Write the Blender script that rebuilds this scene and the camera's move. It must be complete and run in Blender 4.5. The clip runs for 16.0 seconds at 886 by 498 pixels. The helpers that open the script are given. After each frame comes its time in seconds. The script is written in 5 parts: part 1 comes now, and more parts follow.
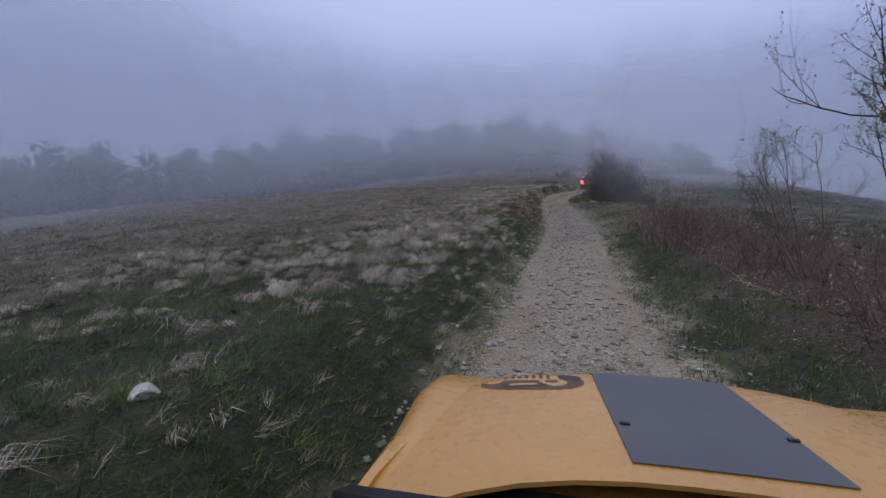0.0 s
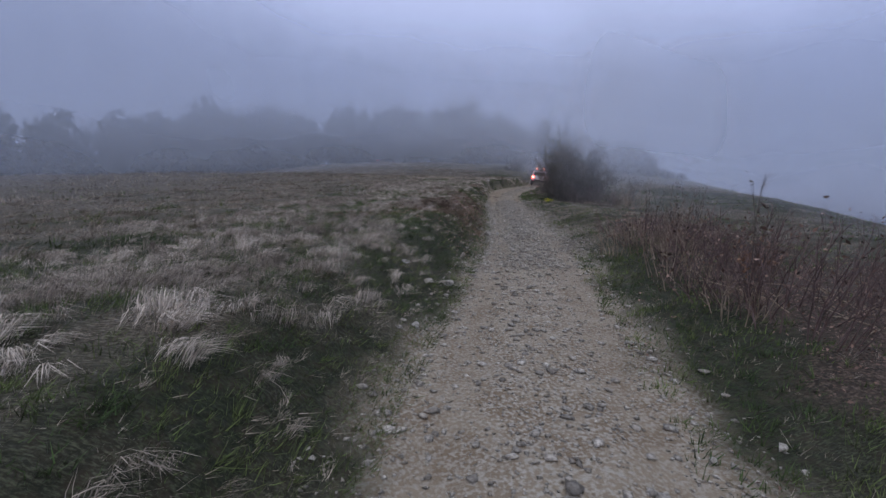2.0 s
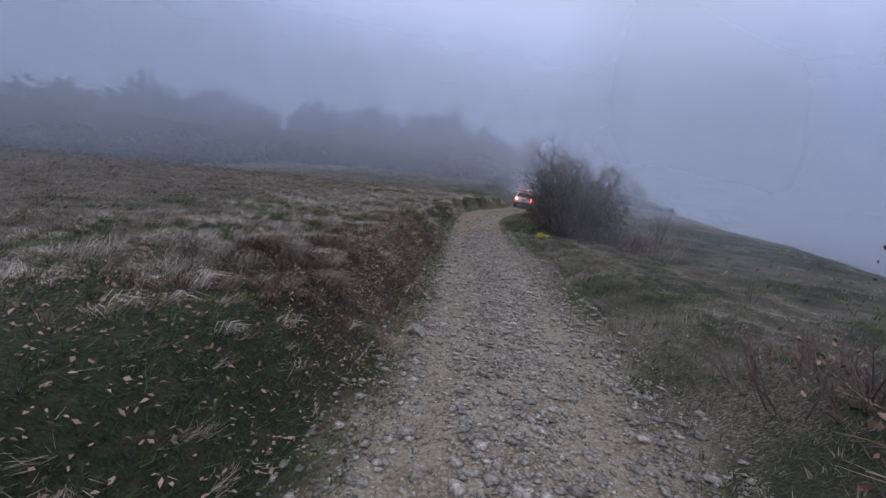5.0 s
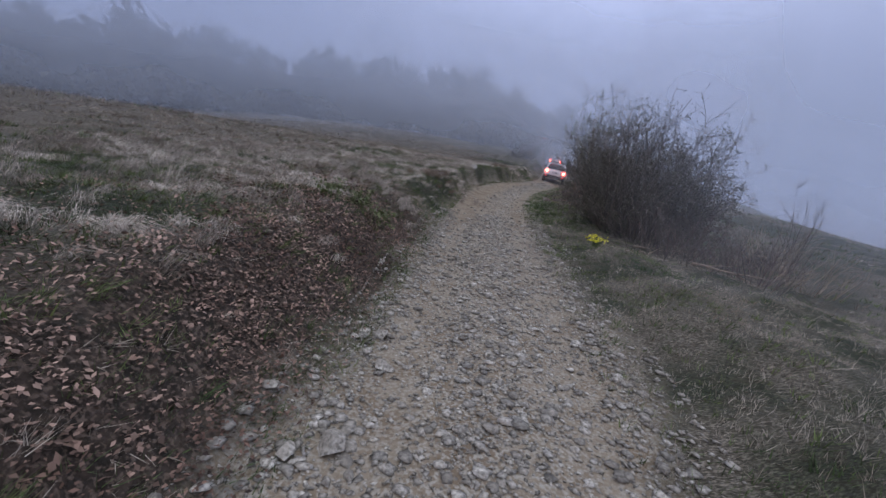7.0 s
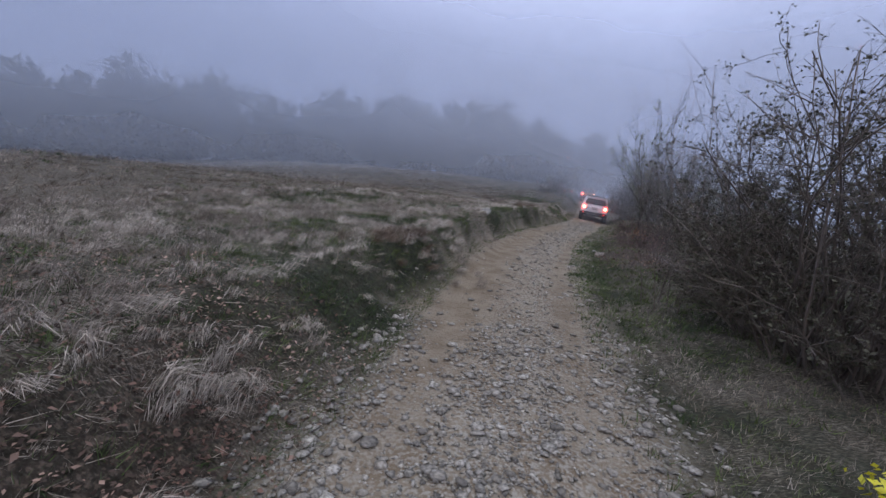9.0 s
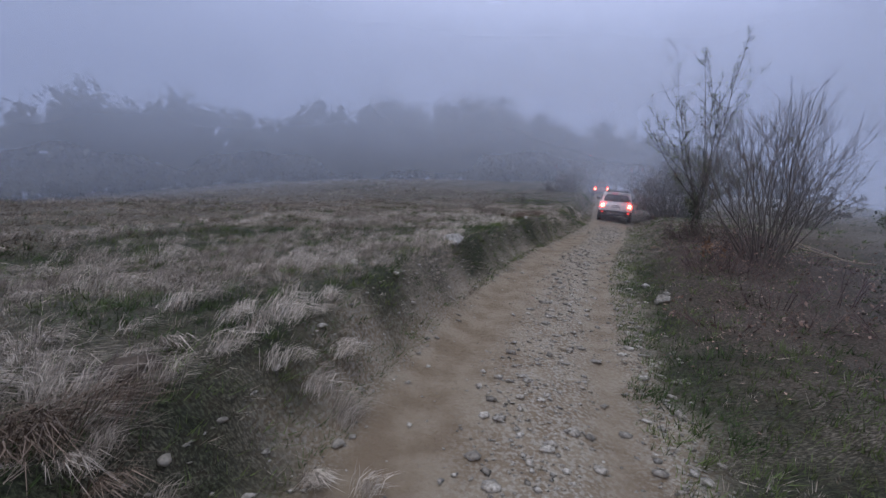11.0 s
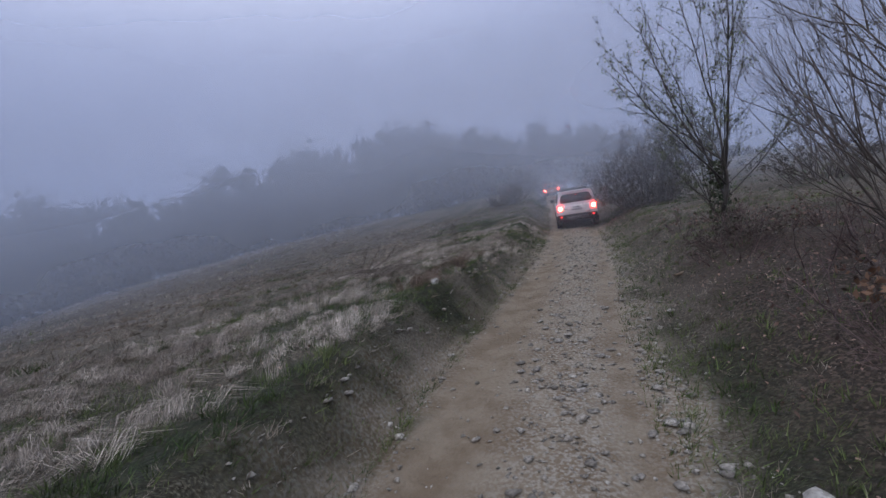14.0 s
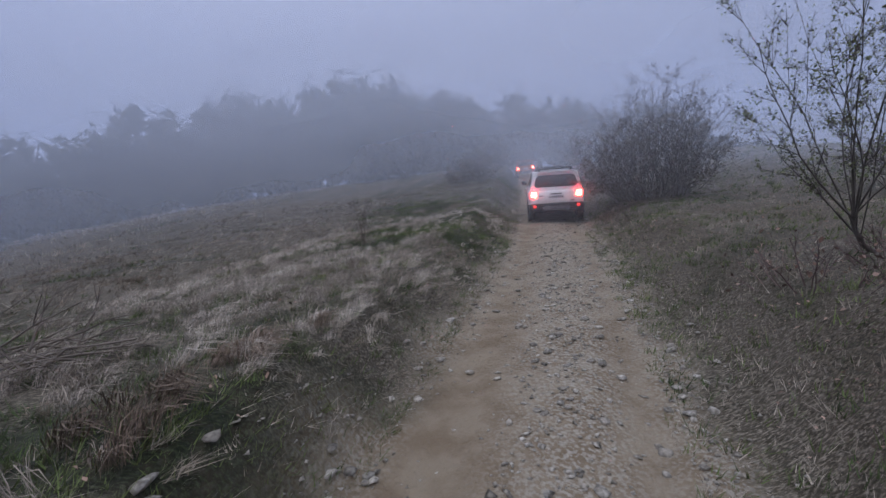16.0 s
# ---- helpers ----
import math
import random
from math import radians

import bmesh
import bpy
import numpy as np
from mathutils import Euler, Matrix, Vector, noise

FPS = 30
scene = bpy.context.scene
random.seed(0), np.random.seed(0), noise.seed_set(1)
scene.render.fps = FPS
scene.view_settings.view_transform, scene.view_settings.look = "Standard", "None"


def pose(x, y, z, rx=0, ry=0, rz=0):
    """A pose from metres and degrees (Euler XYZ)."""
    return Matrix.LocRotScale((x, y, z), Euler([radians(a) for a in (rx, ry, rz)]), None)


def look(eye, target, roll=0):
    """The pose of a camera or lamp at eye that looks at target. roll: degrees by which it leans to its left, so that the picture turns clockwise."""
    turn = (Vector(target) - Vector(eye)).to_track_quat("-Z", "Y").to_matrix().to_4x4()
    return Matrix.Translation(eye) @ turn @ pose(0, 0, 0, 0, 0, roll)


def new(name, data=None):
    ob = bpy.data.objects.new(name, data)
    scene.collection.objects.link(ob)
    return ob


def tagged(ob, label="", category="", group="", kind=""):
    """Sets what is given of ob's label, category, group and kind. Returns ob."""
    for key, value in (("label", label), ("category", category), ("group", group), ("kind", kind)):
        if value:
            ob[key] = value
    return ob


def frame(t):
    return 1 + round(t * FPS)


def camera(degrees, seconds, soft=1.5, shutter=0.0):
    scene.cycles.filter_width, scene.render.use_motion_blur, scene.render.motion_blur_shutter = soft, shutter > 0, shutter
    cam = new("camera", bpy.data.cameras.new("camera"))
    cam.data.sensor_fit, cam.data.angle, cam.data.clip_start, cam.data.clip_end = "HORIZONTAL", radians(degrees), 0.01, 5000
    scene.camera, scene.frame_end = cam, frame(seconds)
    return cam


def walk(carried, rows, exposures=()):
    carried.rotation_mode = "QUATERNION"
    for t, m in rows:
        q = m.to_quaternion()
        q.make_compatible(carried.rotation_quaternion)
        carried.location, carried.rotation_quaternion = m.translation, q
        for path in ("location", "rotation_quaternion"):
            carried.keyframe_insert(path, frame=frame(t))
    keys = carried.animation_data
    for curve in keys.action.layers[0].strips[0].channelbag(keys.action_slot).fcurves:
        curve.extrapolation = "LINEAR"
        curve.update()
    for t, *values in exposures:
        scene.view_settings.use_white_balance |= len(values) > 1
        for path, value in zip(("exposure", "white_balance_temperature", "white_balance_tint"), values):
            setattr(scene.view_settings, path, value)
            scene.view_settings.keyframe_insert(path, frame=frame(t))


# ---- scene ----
cam = camera(94.5, 16.0, soft=1.5)
PATH = [
    (0.0, pose(0.000, 0.000, 1.750, 85.00, -0.00, 0.00)),
    (0.5, pose(0.360, 1.562, 1.824, 83.10, -0.48, -2.07)),
    (1.0, pose(0.770, 3.050, 1.845, 81.71, -1.34, -3.80)),
    (1.5, pose(1.200, 4.353, 1.941, 84.43, -0.02, -5.92)),
    (2.0, pose(1.530, 5.691, 1.975, 83.93, -2.31, -6.93)),
    (2.5, pose(1.920, 6.933, 2.057, 85.05, -1.39, -7.91)),
    (3.0, pose(2.230, 8.124, 2.133, 86.26, -2.69, -9.00)),
    (3.5, pose(2.560, 9.188, 2.241, 87.17, -2.98, -9.98)),
    (6.0, pose(4.573, 15.420, 2.820, 84.38, -9.20, -8.91)),
    (6.5, pose(5.048, 16.850, 2.943, 82.88, -7.75, -7.21)),
    (7.0, pose(5.370, 18.389, 2.986, 80.97, -10.38, -6.36)),
    (7.5, pose(5.758, 19.894, 3.115, 82.33, -9.36, -5.13)),
    (8.0, pose(6.107, 21.363, 3.274, 85.05, -9.01, -3.54)),
    (10.5, pose(7.782, 27.884, 4.008, 86.00, -4.70, -1.03)),
    (11.0, pose(8.104, 29.024, 4.143, 86.50, -2.70, -1.10)),
    (11.5, pose(8.371, 29.967, 4.265, 87.13, -0.92, -1.46)),
    (12.0, pose(8.609, 30.702, 4.377, 88.45, 2.13, -0.93)),
    (12.5, pose(8.941, 31.578, 4.485, 87.93, 7.01, -0.27)),
    (13.0, pose(9.367, 32.581, 4.589, 87.54, 11.02, -1.43)),
    (13.5, pose(9.782, 33.596, 4.665, 88.67, 11.39, -4.11)),
    (14.0, pose(10.218, 34.563, 4.799, 90.53, 11.46, -5.78)),
    (14.5, pose(10.673, 35.682, 4.896, 90.02, 10.61, -7.58)),
    (15.0, pose(11.150, 36.819, 5.045, 89.06, 9.32, -8.65)),
    (15.5, pose(11.659, 38.161, 5.165, 87.64, 6.32, -9.90)),
    (16.0, pose(12.234, 39.487, 5.266, 85.83, 7.22, -9.97)),
]
walk(cam, PATH, exposures=[(0.0, -0.1), (0.9, 0.03), (1.6, -0.08), (3.5, -0.08), (6.0, 0.06), (7.0, 0.14), (8.0, 0.14), (10.5, 0.14), (13.0, 0.0), (14.5, 0.02), (16.0, 0.17)])

# ---------------------------------------------------------------- light
world = bpy.data.worlds.new("foggy_dusk")
scene.world = world
world.use_nodes = True
wt = world.node_tree
wt.nodes.clear()
sky = wt.nodes.new("ShaderNodeTexSky")
sky.sky_type = "NISHITA"
sky.sun_disc = False
sky.sun_elevation = radians(6)
sky.sun_rotation = radians(200)
sky.air_density, sky.dust_density = 1.0, 2.0
geo = wt.nodes.new("ShaderNodeTexCoord")
sep = wt.nodes.new("ShaderNodeSeparateXYZ")
wt.links.new(geo.outputs["Generated"], sep.inputs[0])
ramp = wt.nodes.new("ShaderNodeValToRGB")
ramp.color_ramp.interpolation = "B_SPLINE"
for pos, col in ((0.0, (0.11, 0.127, 0.193)), (0.05, (0.17, 0.206, 0.372)), (0.15, (0.258, 0.324, 0.622)), (0.32, (0.338, 0.43, 0.85)), (1.0, (0.415, 0.53, 1.03))):
    e = ramp.color_ramp.elements.new(pos)
    e.color = (*col, 1)
ramp.color_ramp.elements.remove(ramp.color_ramp.elements[0])
ramp.color_ramp.elements.remove(ramp.color_ramp.elements[-1])
wt.links.new(sep.outputs["Z"], ramp.inputs[0])
bg_fog = wt.nodes.new("ShaderNodeBackground")
bg_fog.inputs[1].default_value = 1.0
wt.links.new(ramp.outputs[0], bg_fog.inputs[0])
bg_sky = wt.nodes.new("ShaderNodeBackground")
bg_sky.inputs[1].default_value = 0.02
wt.links.new(sky.outputs[0], bg_sky.inputs[0])
addw = wt.nodes.new("ShaderNodeAddShader")
wt.links.new(bg_fog.outputs[0], addw.inputs[0])
wt.links.new(bg_sky.outputs[0], addw.inputs[1])
wo = wt.nodes.new("ShaderNodeOutputWorld")
wt.links.new(addw.outputs[0], wo.inputs[0])

sun = new("sun", bpy.data.lights.new("sun", "SUN"))
sun.data.energy, sun.data.angle, sun.data.color = 0.4, radians(60), (0.95, 0.97, 1.0)
sun.matrix_world = look((0, 0, 50), (8, 30, 0))

# ---------------------------------------------------------------- plan
# track's middle line: places along y, and the height of the wheel ruts there
TRACK_Y = np.array([-40, -12, 0, 4.2, 9.0, 15.2, 21.2, 27.7, 32.4, 36, 39.2, 44, 51, 57, 62, 67, 78, 95, 130, 200.0])
TRACK_X = np.array([-9.9, -2.7, 0.3, 1.45, 2.83, 4.84, 6.33, 7.62, 8.82, 10.22, 11.66, 14.2, 17.5, 19.9, 22.0, 24.1, 28.0, 33, 40, 52])
TRACK_Z = np.array([-2.4, -0.7, 0.0, 0.19, 0.49, 1.05, 1.5, 2.25, 2.82, 3.2, 3.52, 3.95, 4.55, 5.4, 6.3, 7.15, 8.3, 10.2, 12, 12.0])


def smooth_table(ys, vs):
    """A fine table of a smoothed line through the values."""
    fine = np.arange(ys[0], ys[-1], 0.5)
    v = np.interp(fine, ys, vs)
    k = np.hanning(13)
    k /= k.sum()
    return fine, np.convolve(np.pad(v, 6, mode="edge"), k, mode="valid")


TX = smooth_table(TRACK_Y, TRACK_X)
TZ = smooth_table(TRACK_Y, TRACK_Z)


def mid_x(y):
    return np.interp(y, *TX)


def wave(x, y, scale, seed):
    """Smooth pseudo-noise in about -1..1 from a few crossing waves."""
    r = np.random.RandomState(seed)
    out = 0
    for i in range(7):
        a, f, p = r.uniform(0, 6.28), r.uniform(0.6, 1.7), r.uniform(0, 6.28)
        out = out + np.sin((np.cos(a) * x + np.sin(a) * y) * f * 6.28 / scale + p + 1.3 * np.sin((np.sin(a) * x - np.cos(a) * y) * f * 2.9 / scale))
    return out / 4.2


def step(a, b, v):
    q = np.clip((v - a) / (b - a), 0, 1)
    return q * q * (3 - 2 * q)


# along the track: bank height on the meadow side, meadow's slope, hedge side's rise near and slope far
BANK = ([-20, 0, 8, 14, 22, 26, 31, 40, 54, 66, 76, 100], [0.5, 0.6, 0.7, 0.75, 0.75, 0.7, 0.6, 0.7, 0.7, 1.25, 1.6, 0.8])
MEADOW = ([-20, 0, 8, 14, 22, 27, 34, 42, 60], [-0.06, -0.06, -0.06, -0.055, -0.055, -0.045, -0.015, -0.02, -0.03])
NEAR_R = ([-20, 0, 10, 14, 20, 24, 28, 34, 38, 42, 80], [0.35, 0.35, 0.4, 0.45, 0.45, 0.4, 0.2, 0.15, 0.3, 0.5, 0.5])
FAR_R = ([-20, 0, 8, 14, 24, 30, 40, 80], [0.0, 0.0, 0.0, -0.05, -0.06, 0.0, 0.02, 0.02])
# sideways fall of the track: rise per metre to the hedge side
CAMBER = ([-10, 8, 14, 21, 28, 31, 34, 37, 42, 50, 60, 70], [0.0, 0.02, 0.08, 0.08, 0.04, 0.0, -0.09, -0.09, -0.06, -0.06, -0.05, 0.0])


def ground_z(x, y):
    x, y = np.asarray(x, float), np.asarray(y, float)
    u = (x - mid_x(y)) * 0.95
    z = np.interp(y, *TZ)
    left, right = np.maximum(-u, 0), np.maximum(u, 0)
    edge = 1.1 + 0.12 * wave(x, y, 3.0, 3)
    z = z + np.interp(y, *CAMBER) * np.clip(u, -1.3, 1.3) * (1 - step(1.3, 3.0, np.abs(u)))
    z = z + np.interp(y, *BANK) * step(edge, edge + 1.1 - 0.65 * step(28, 31, y) * (1 - step(41, 46, y)), left)
    z = z + np.interp(y, *MEADOW) * 30 * np.tanh(np.maximum(left - 2.4, 0) / 30)
    z = z - 0.0031 * np.maximum(left - 13, 0) ** 1.9
    z = z + np.interp(y, *NEAR_R) * step(edge + 0.1, edge + 1.6, right)
    z = z + np.interp(y, *FAR_R) * 25 * np.tanh(np.maximum(right - 3.0, 0) / 25)
    z = z - 0.0085 * np.maximum(right - 14, 0) ** 1.9
    off = step(1.2, 2.4, np.abs(u))
    z = z + off * (0.07 * wave(x, y, 2.2, 5) + 0.12 * wave(x, y, 7.0, 6) * step(2, 8, np.abs(u)))
    # wheel ruts and a stony crown on the track
    z = z - 0.05 * np.exp(-((np.abs(u) - 0.72) / 0.25) ** 2) + 0.02 * wave(x, y, 1.3, 8) * (1 - off)
    return np.maximum(z, -60)


# ---------------------------------------------------------------- materials
def material(name, rough=0.9, metal=0.0):
    m = bpy.data.materials.new(name)
    m.use_nodes = True
    b = m.node_tree.nodes["Principled BSDF"]
    b.inputs["Roughness"].default_value, b.inputs["Metallic"].default_value = rough, metal
    return m, m.node_tree, b


def node(t, kind, **sets):
    n = t.nodes.new(kind)
    for k, v in sets.items():
        n.inputs[k.replace("_", " ")].default_value = v
    return n


def mix_colour(t, fac, a, b):
    n = t.nodes.new("ShaderNodeMix")
    n.data_type = "RGBA"
    for sock, v in ((0, fac), (6, a), (7, b)):
        if isinstance(v, bpy.types.NodeSocket):
            t.links.new(v, n.inputs[sock])
        else:
            n.inputs[sock].default_value = v if sock == 0 else (*v, 1)
    return n.outputs[2]


def noise_fac(t, scale, lo=0.4, hi=0.6, detail=4.0, coord="Object"):
    c = t.nodes.new("ShaderNodeTexCoord")
    n = node(t, "ShaderNodeTexNoise", Scale=scale, Detail=detail)
    t.links.new(c.outputs[coord], n.inputs["Vector"])
    r = node(t, "ShaderNodeMapRange")
    r.inputs[1].default_value, r.inputs[2].default_value = lo, hi
    t.links.new(n.outputs[0], r.inputs[0])
    return r.outputs[0]


def relief(t, b, height, strength=0.4, distance=0.02):
    n = node(t, "ShaderNodeBump", Strength=strength, Distance=distance)
    t.links.new(height, n.inputs["Height"])
    t.links.new(n.outputs[0], b.inputs["Normal"])


def mottled(name, a, b_col, scale, rough=0.9, metal=0.0, fine=None, bump=0.0, spread=None):
    """Two colours mixed by a noise, a finer noise for grain, a little relief; spread varies the value from island to island."""
    m, t, b = material(name, rough, metal)
    col = mix_colour(t, noise_fac(t, scale), a, b_col)
    if fine:
        col = mix_colour(t, noise_fac(t, fine, 0.35, 0.65), col, tuple(0.6 * v for v in a))
    if spread:
        g = t.nodes.new("ShaderNodeNewGeometry")
        h = node(t, "ShaderNodeHueSaturation")
        r = node(t, "ShaderNodeMapRange")
        r.inputs[3].default_value, r.inputs[4].default_value = 1 - spread, 1 + spread
        t.links.new(g.outputs["Random Per Island"], r.inputs[0])
        t.links.new(r.outputs[0], h.inputs["Value"])
        t.links.new(col, h.inputs["Color"])
        col = h.outputs[0]
    t.links.new(col, b.inputs["Base Color"])
    if bump:
        relief(t, b, noise_fac(t, fine or scale * 8, 0.2, 0.8), bump)
    return m


def ground_material():
    """Soil, gravel and thatch by the 'track' and 'litter' attributes of the sheet."""
    m, t, b = material("ground", 0.95)
    tr = t.nodes.new("ShaderNodeAttribute")
    tr.attribute_name = "track"
    li = t.nodes.new("ShaderNodeAttribute")
    li.attribute_name = "litter"
    soil = mix_colour(t, noise_fac(t, 3.0), (0.19, 0.145, 0.10), (0.26, 0.215, 0.16))
    mud = t.nodes.new("ShaderNodeAttribute")
    mud.attribute_name = "mud"
    grit = mix_colour(t, noise_fac(t, 34.0, 0.45, 0.62), soil, (0.37, 0.345, 0.30))
    soil = mix_colour(t, mud.outputs["Fac"], grit, soil)
    dr = t.nodes.new("ShaderNodeAttribute")
    dr.attribute_name = "dry"
    turf = mix_colour(t, dr.outputs["Fac"], (0.010, 0.014, 0.006), (0.055, 0.047, 0.034))
    turf = mix_colour(t, noise_fac(t, 9.0, 0.45, 0.65), turf, (0.032, 0.027, 0.016))
    tc = t.nodes.new("ShaderNodeTexCoord")
    blown = t.nodes.new("ShaderNodeMapping")
    blown.inputs["Scale"].default_value = (14, 55, 30)
    blown.inputs["Rotation"].default_value = (0, 0, 0.25)
    t.links.new(tc.outputs["Object"], blown.inputs["Vector"])
    thatch = node(t, "ShaderNodeTexNoise", Scale=1.6, Detail=6.0, Roughness=0.65)
    t.links.new(blown.outputs[0], thatch.inputs["Vector"])
    thr = node(t, "ShaderNodeMapRange")
    thr.inputs[1].default_value, thr.inputs[2].default_value = 0.47, 0.66
    t.links.new(thatch.outputs[0], thr.inputs[0])
    straw = mix_colour(t, dr.outputs["Fac"], (0.04, 0.056, 0.022), (0.30, 0.262, 0.215))
    turf = mix_colour(t, thr.outputs[0], turf, straw)
    dead = mix_colour(t, noise_fac(t, 14.0), (0.022, 0.016, 0.012), (0.055, 0.038, 0.029))
    dead = mix_colour(t, noise_fac(t, 38.0, 0.5, 0.62), dead, (0.13, 0.095, 0.075))
    col = mix_colour(t, li.outputs["Fac"], turf, dead)
    col = mix_colour(t, tr.outputs["Fac"], col, soil)
    t.links.new(col, b.inputs["Base Color"])
    relief(t, b, noise_fac(t, 22.0, 0.2, 0.8, 8.0), 0.7, 0.04)
    return m


GROUND = ground_material()
BARK = mottled("bark", (0.09, 0.077, 0.063), (0.14, 0.12, 0.10), 6, fine=40, bump=0.3)
TWIG = mottled("twig", (0.105, 0.088, 0.076), (0.165, 0.14, 0.12), 3, spread=0.3)
FAR_TWIG = mottled("distant_twig", (0.055, 0.06, 0.05), (0.09, 0.09, 0.085), 0.3, spread=0.3)


# ---------------------------------------------------------------- building blocks
def mesh_object(name, verts, faces, mat, parent=None, smooth=False):
    me = bpy.data.meshes.new(name)
    me.from_pydata([tuple(v) for v in verts] if not isinstance(verts, list) else verts, [], faces)
    me.materials.append(mat)
    if smooth:
        me.polygons.foreach_set("use_smooth", [True] * len(me.polygons))
    ob = new(name, me)
    if parent:
        ob.parent = parent
    return ob


def quick_mesh(name, verts, faces, mat, sides):
    """A large mesh from arrays, all faces with the same number of sides."""
    me = bpy.data.meshes.new(name)
    verts, faces = np.ascontiguousarray(verts, np.float32), np.ascontiguousarray(faces, np.int32)
    me.vertices.add(len(verts))
    me.vertices.foreach_set("co", verts.ravel())
    me.loops.add(faces.size)
    me.loops.foreach_set("vertex_index", faces.ravel())
    me.polygons.add(len(faces))
    me.polygons.foreach_set("loop_start", np.arange(len(faces), dtype=np.int32) * sides)
    me.update(calc_edges=True)
    me.materials.append(mat)
    return new(name, me)


def thing(name, m, label, category, group="", kind=""):
    e = new(name)
    e.matrix_world = m
    return tagged(e, label, category, group, kind)


def part(name, bm, mat, parent, label="", smooth=True):
    me = bpy.data.meshes.new(name)
    bm.to_mesh(me)
    bm.free()
    me.materials.append(mat)
    if smooth:
        me.polygons.foreach_set("use_smooth", [True] * len(me.polygons))
        me.set_sharp_from_angle(angle=radians(40))
    ob = new(name, me)
    ob.parent = parent
    return tagged(ob, label)


# ---------------------------------------------------------------- ground
def build_ground():
    lat = np.concatenate([-np.geomspace(300, 6, 46), np.arange(-5.85, 5.9, 0.15), np.geomspace(6, 300, 46)])
    lon = np.concatenate([np.linspace(-200, -12, 20), np.arange(-11, 56, 0.2), np.geomspace(56.5, 400, 50)])
    V, Y = np.meshgrid(lat, lon)
    X = mid_x(Y) + V
    Z = ground_z(X, Y)
    verts = np.stack([X, Y, Z], -1).reshape(-1, 3)
    n, k = len(lon), len(lat)
    idx = np.arange(n * k).reshape(n, k)
    faces = np.stack([idx[:-1, :-1], idx[:-1, 1:], idx[1:, 1:], idx[1:, :-1]], -1).reshape(-1, 4)
    ob = quick_mesh("ground", verts, faces, GROUND, 4)
    me = ob.data
    u = (V * 0.95).ravel()
    x, y = verts[:, 0], verts[:, 1]
    track = 1 - step(0.95, 1.45, np.abs(u) + 0.22 * wave(x, y, 1.6, 11) + 0.1 * wave(x, y, 0.5, 13))
    litter = np.clip(litter_at(x, y), 0, 1)
    for nm, vals in (("track", track), ("litter", litter), ("dry", dry_at(x, y)), ("mud", mud_at(y, u))):
        at = me.attributes.new(nm, "FLOAT", "POINT")
        at.data.foreach_set("value", vals.astype(np.float32))
    me.polygons.foreach_set("use_smooth", [True] * len(me.polygons))
    return tagged(ob, "rough grassy hillside with a stony dirt track", "ground", kind="structure")


def mud_at(y, u):
    """Bare brown earth in the wheel ruts of the later stretch."""
    late = step(26, 30, y) * (1 - 0.6 * step(42, 46, y))
    rut = np.exp(-((u + 0.6) / 0.55) ** 2) + 0.5 * np.exp(-((u - 0.75) / 0.2) ** 2)
    return np.clip(late * rut + 0.35 * np.exp(-((np.abs(u) - 0.72) / 0.22) ** 2), 0, 1)


def dry_at(x, y):
    """0 for green turf, 1 for bleached last year's grass."""
    u = (x - mid_x(y)) * 0.95
    v = 0.44 + 0.28 * wave(x, y, 6.5, 21) + 0.36 * wave(x, y, 1.9, 22) + 0.26 * wave(x, y, 0.8, 23)
    v = v + 0.3 * step(4, 10, -u) - 0.3 * (1 - step(0.3, 1.5, -u - 1.1)) * (1 - 0.85 * step(38, 43, y)) - 0.5 * (1 - step(2, 8, y + 0.5 * u + 2)) * (1 - step(5, 9, -u)) + 0.14 * step(12, 18, y) + 0.2 * step(24, 28, y) * (1 - step(33, 36, y)) + 0.1 * step(35, 39, y) + step(0.9, 1.6, u) * (0.4 * step(37, 42, y) + 0.3 * step(13, 17, y) * (1 - step(26, 30, y)))
    return np.clip(step(0.2, 0.95, v), 0, 1)


def litter_at(x, y):
    """How much dead leaf lies there: the bank by the second stretch, and under the hedges."""
    u = (x - mid_x(y)) * 0.95
    bank = step(15, 18.5, y) * (1 - step(25, 28, y)) * step(1.1, 1.5, -u) * (1 - step(1.7, 3.4, -u + 0.8 * wave(x, y, 2.5, 12) + 0.3 * wave(x, y, 0.8, 14)))
    hedge = (1 - step(11, 14, y)) * step(1.9, 2.6, u + 0.3 * wave(x, y, 1.7, 15)) * (1 - step(6, 8, u)) * 0.95
    late = step(31, 34, y) * (1 - 0.8 * step(39.5, 43, y)) * step(1.2, 2.4, u) * (1 - step(5, 9, u)) * 0.85
    return bank + hedge + late


build_ground()


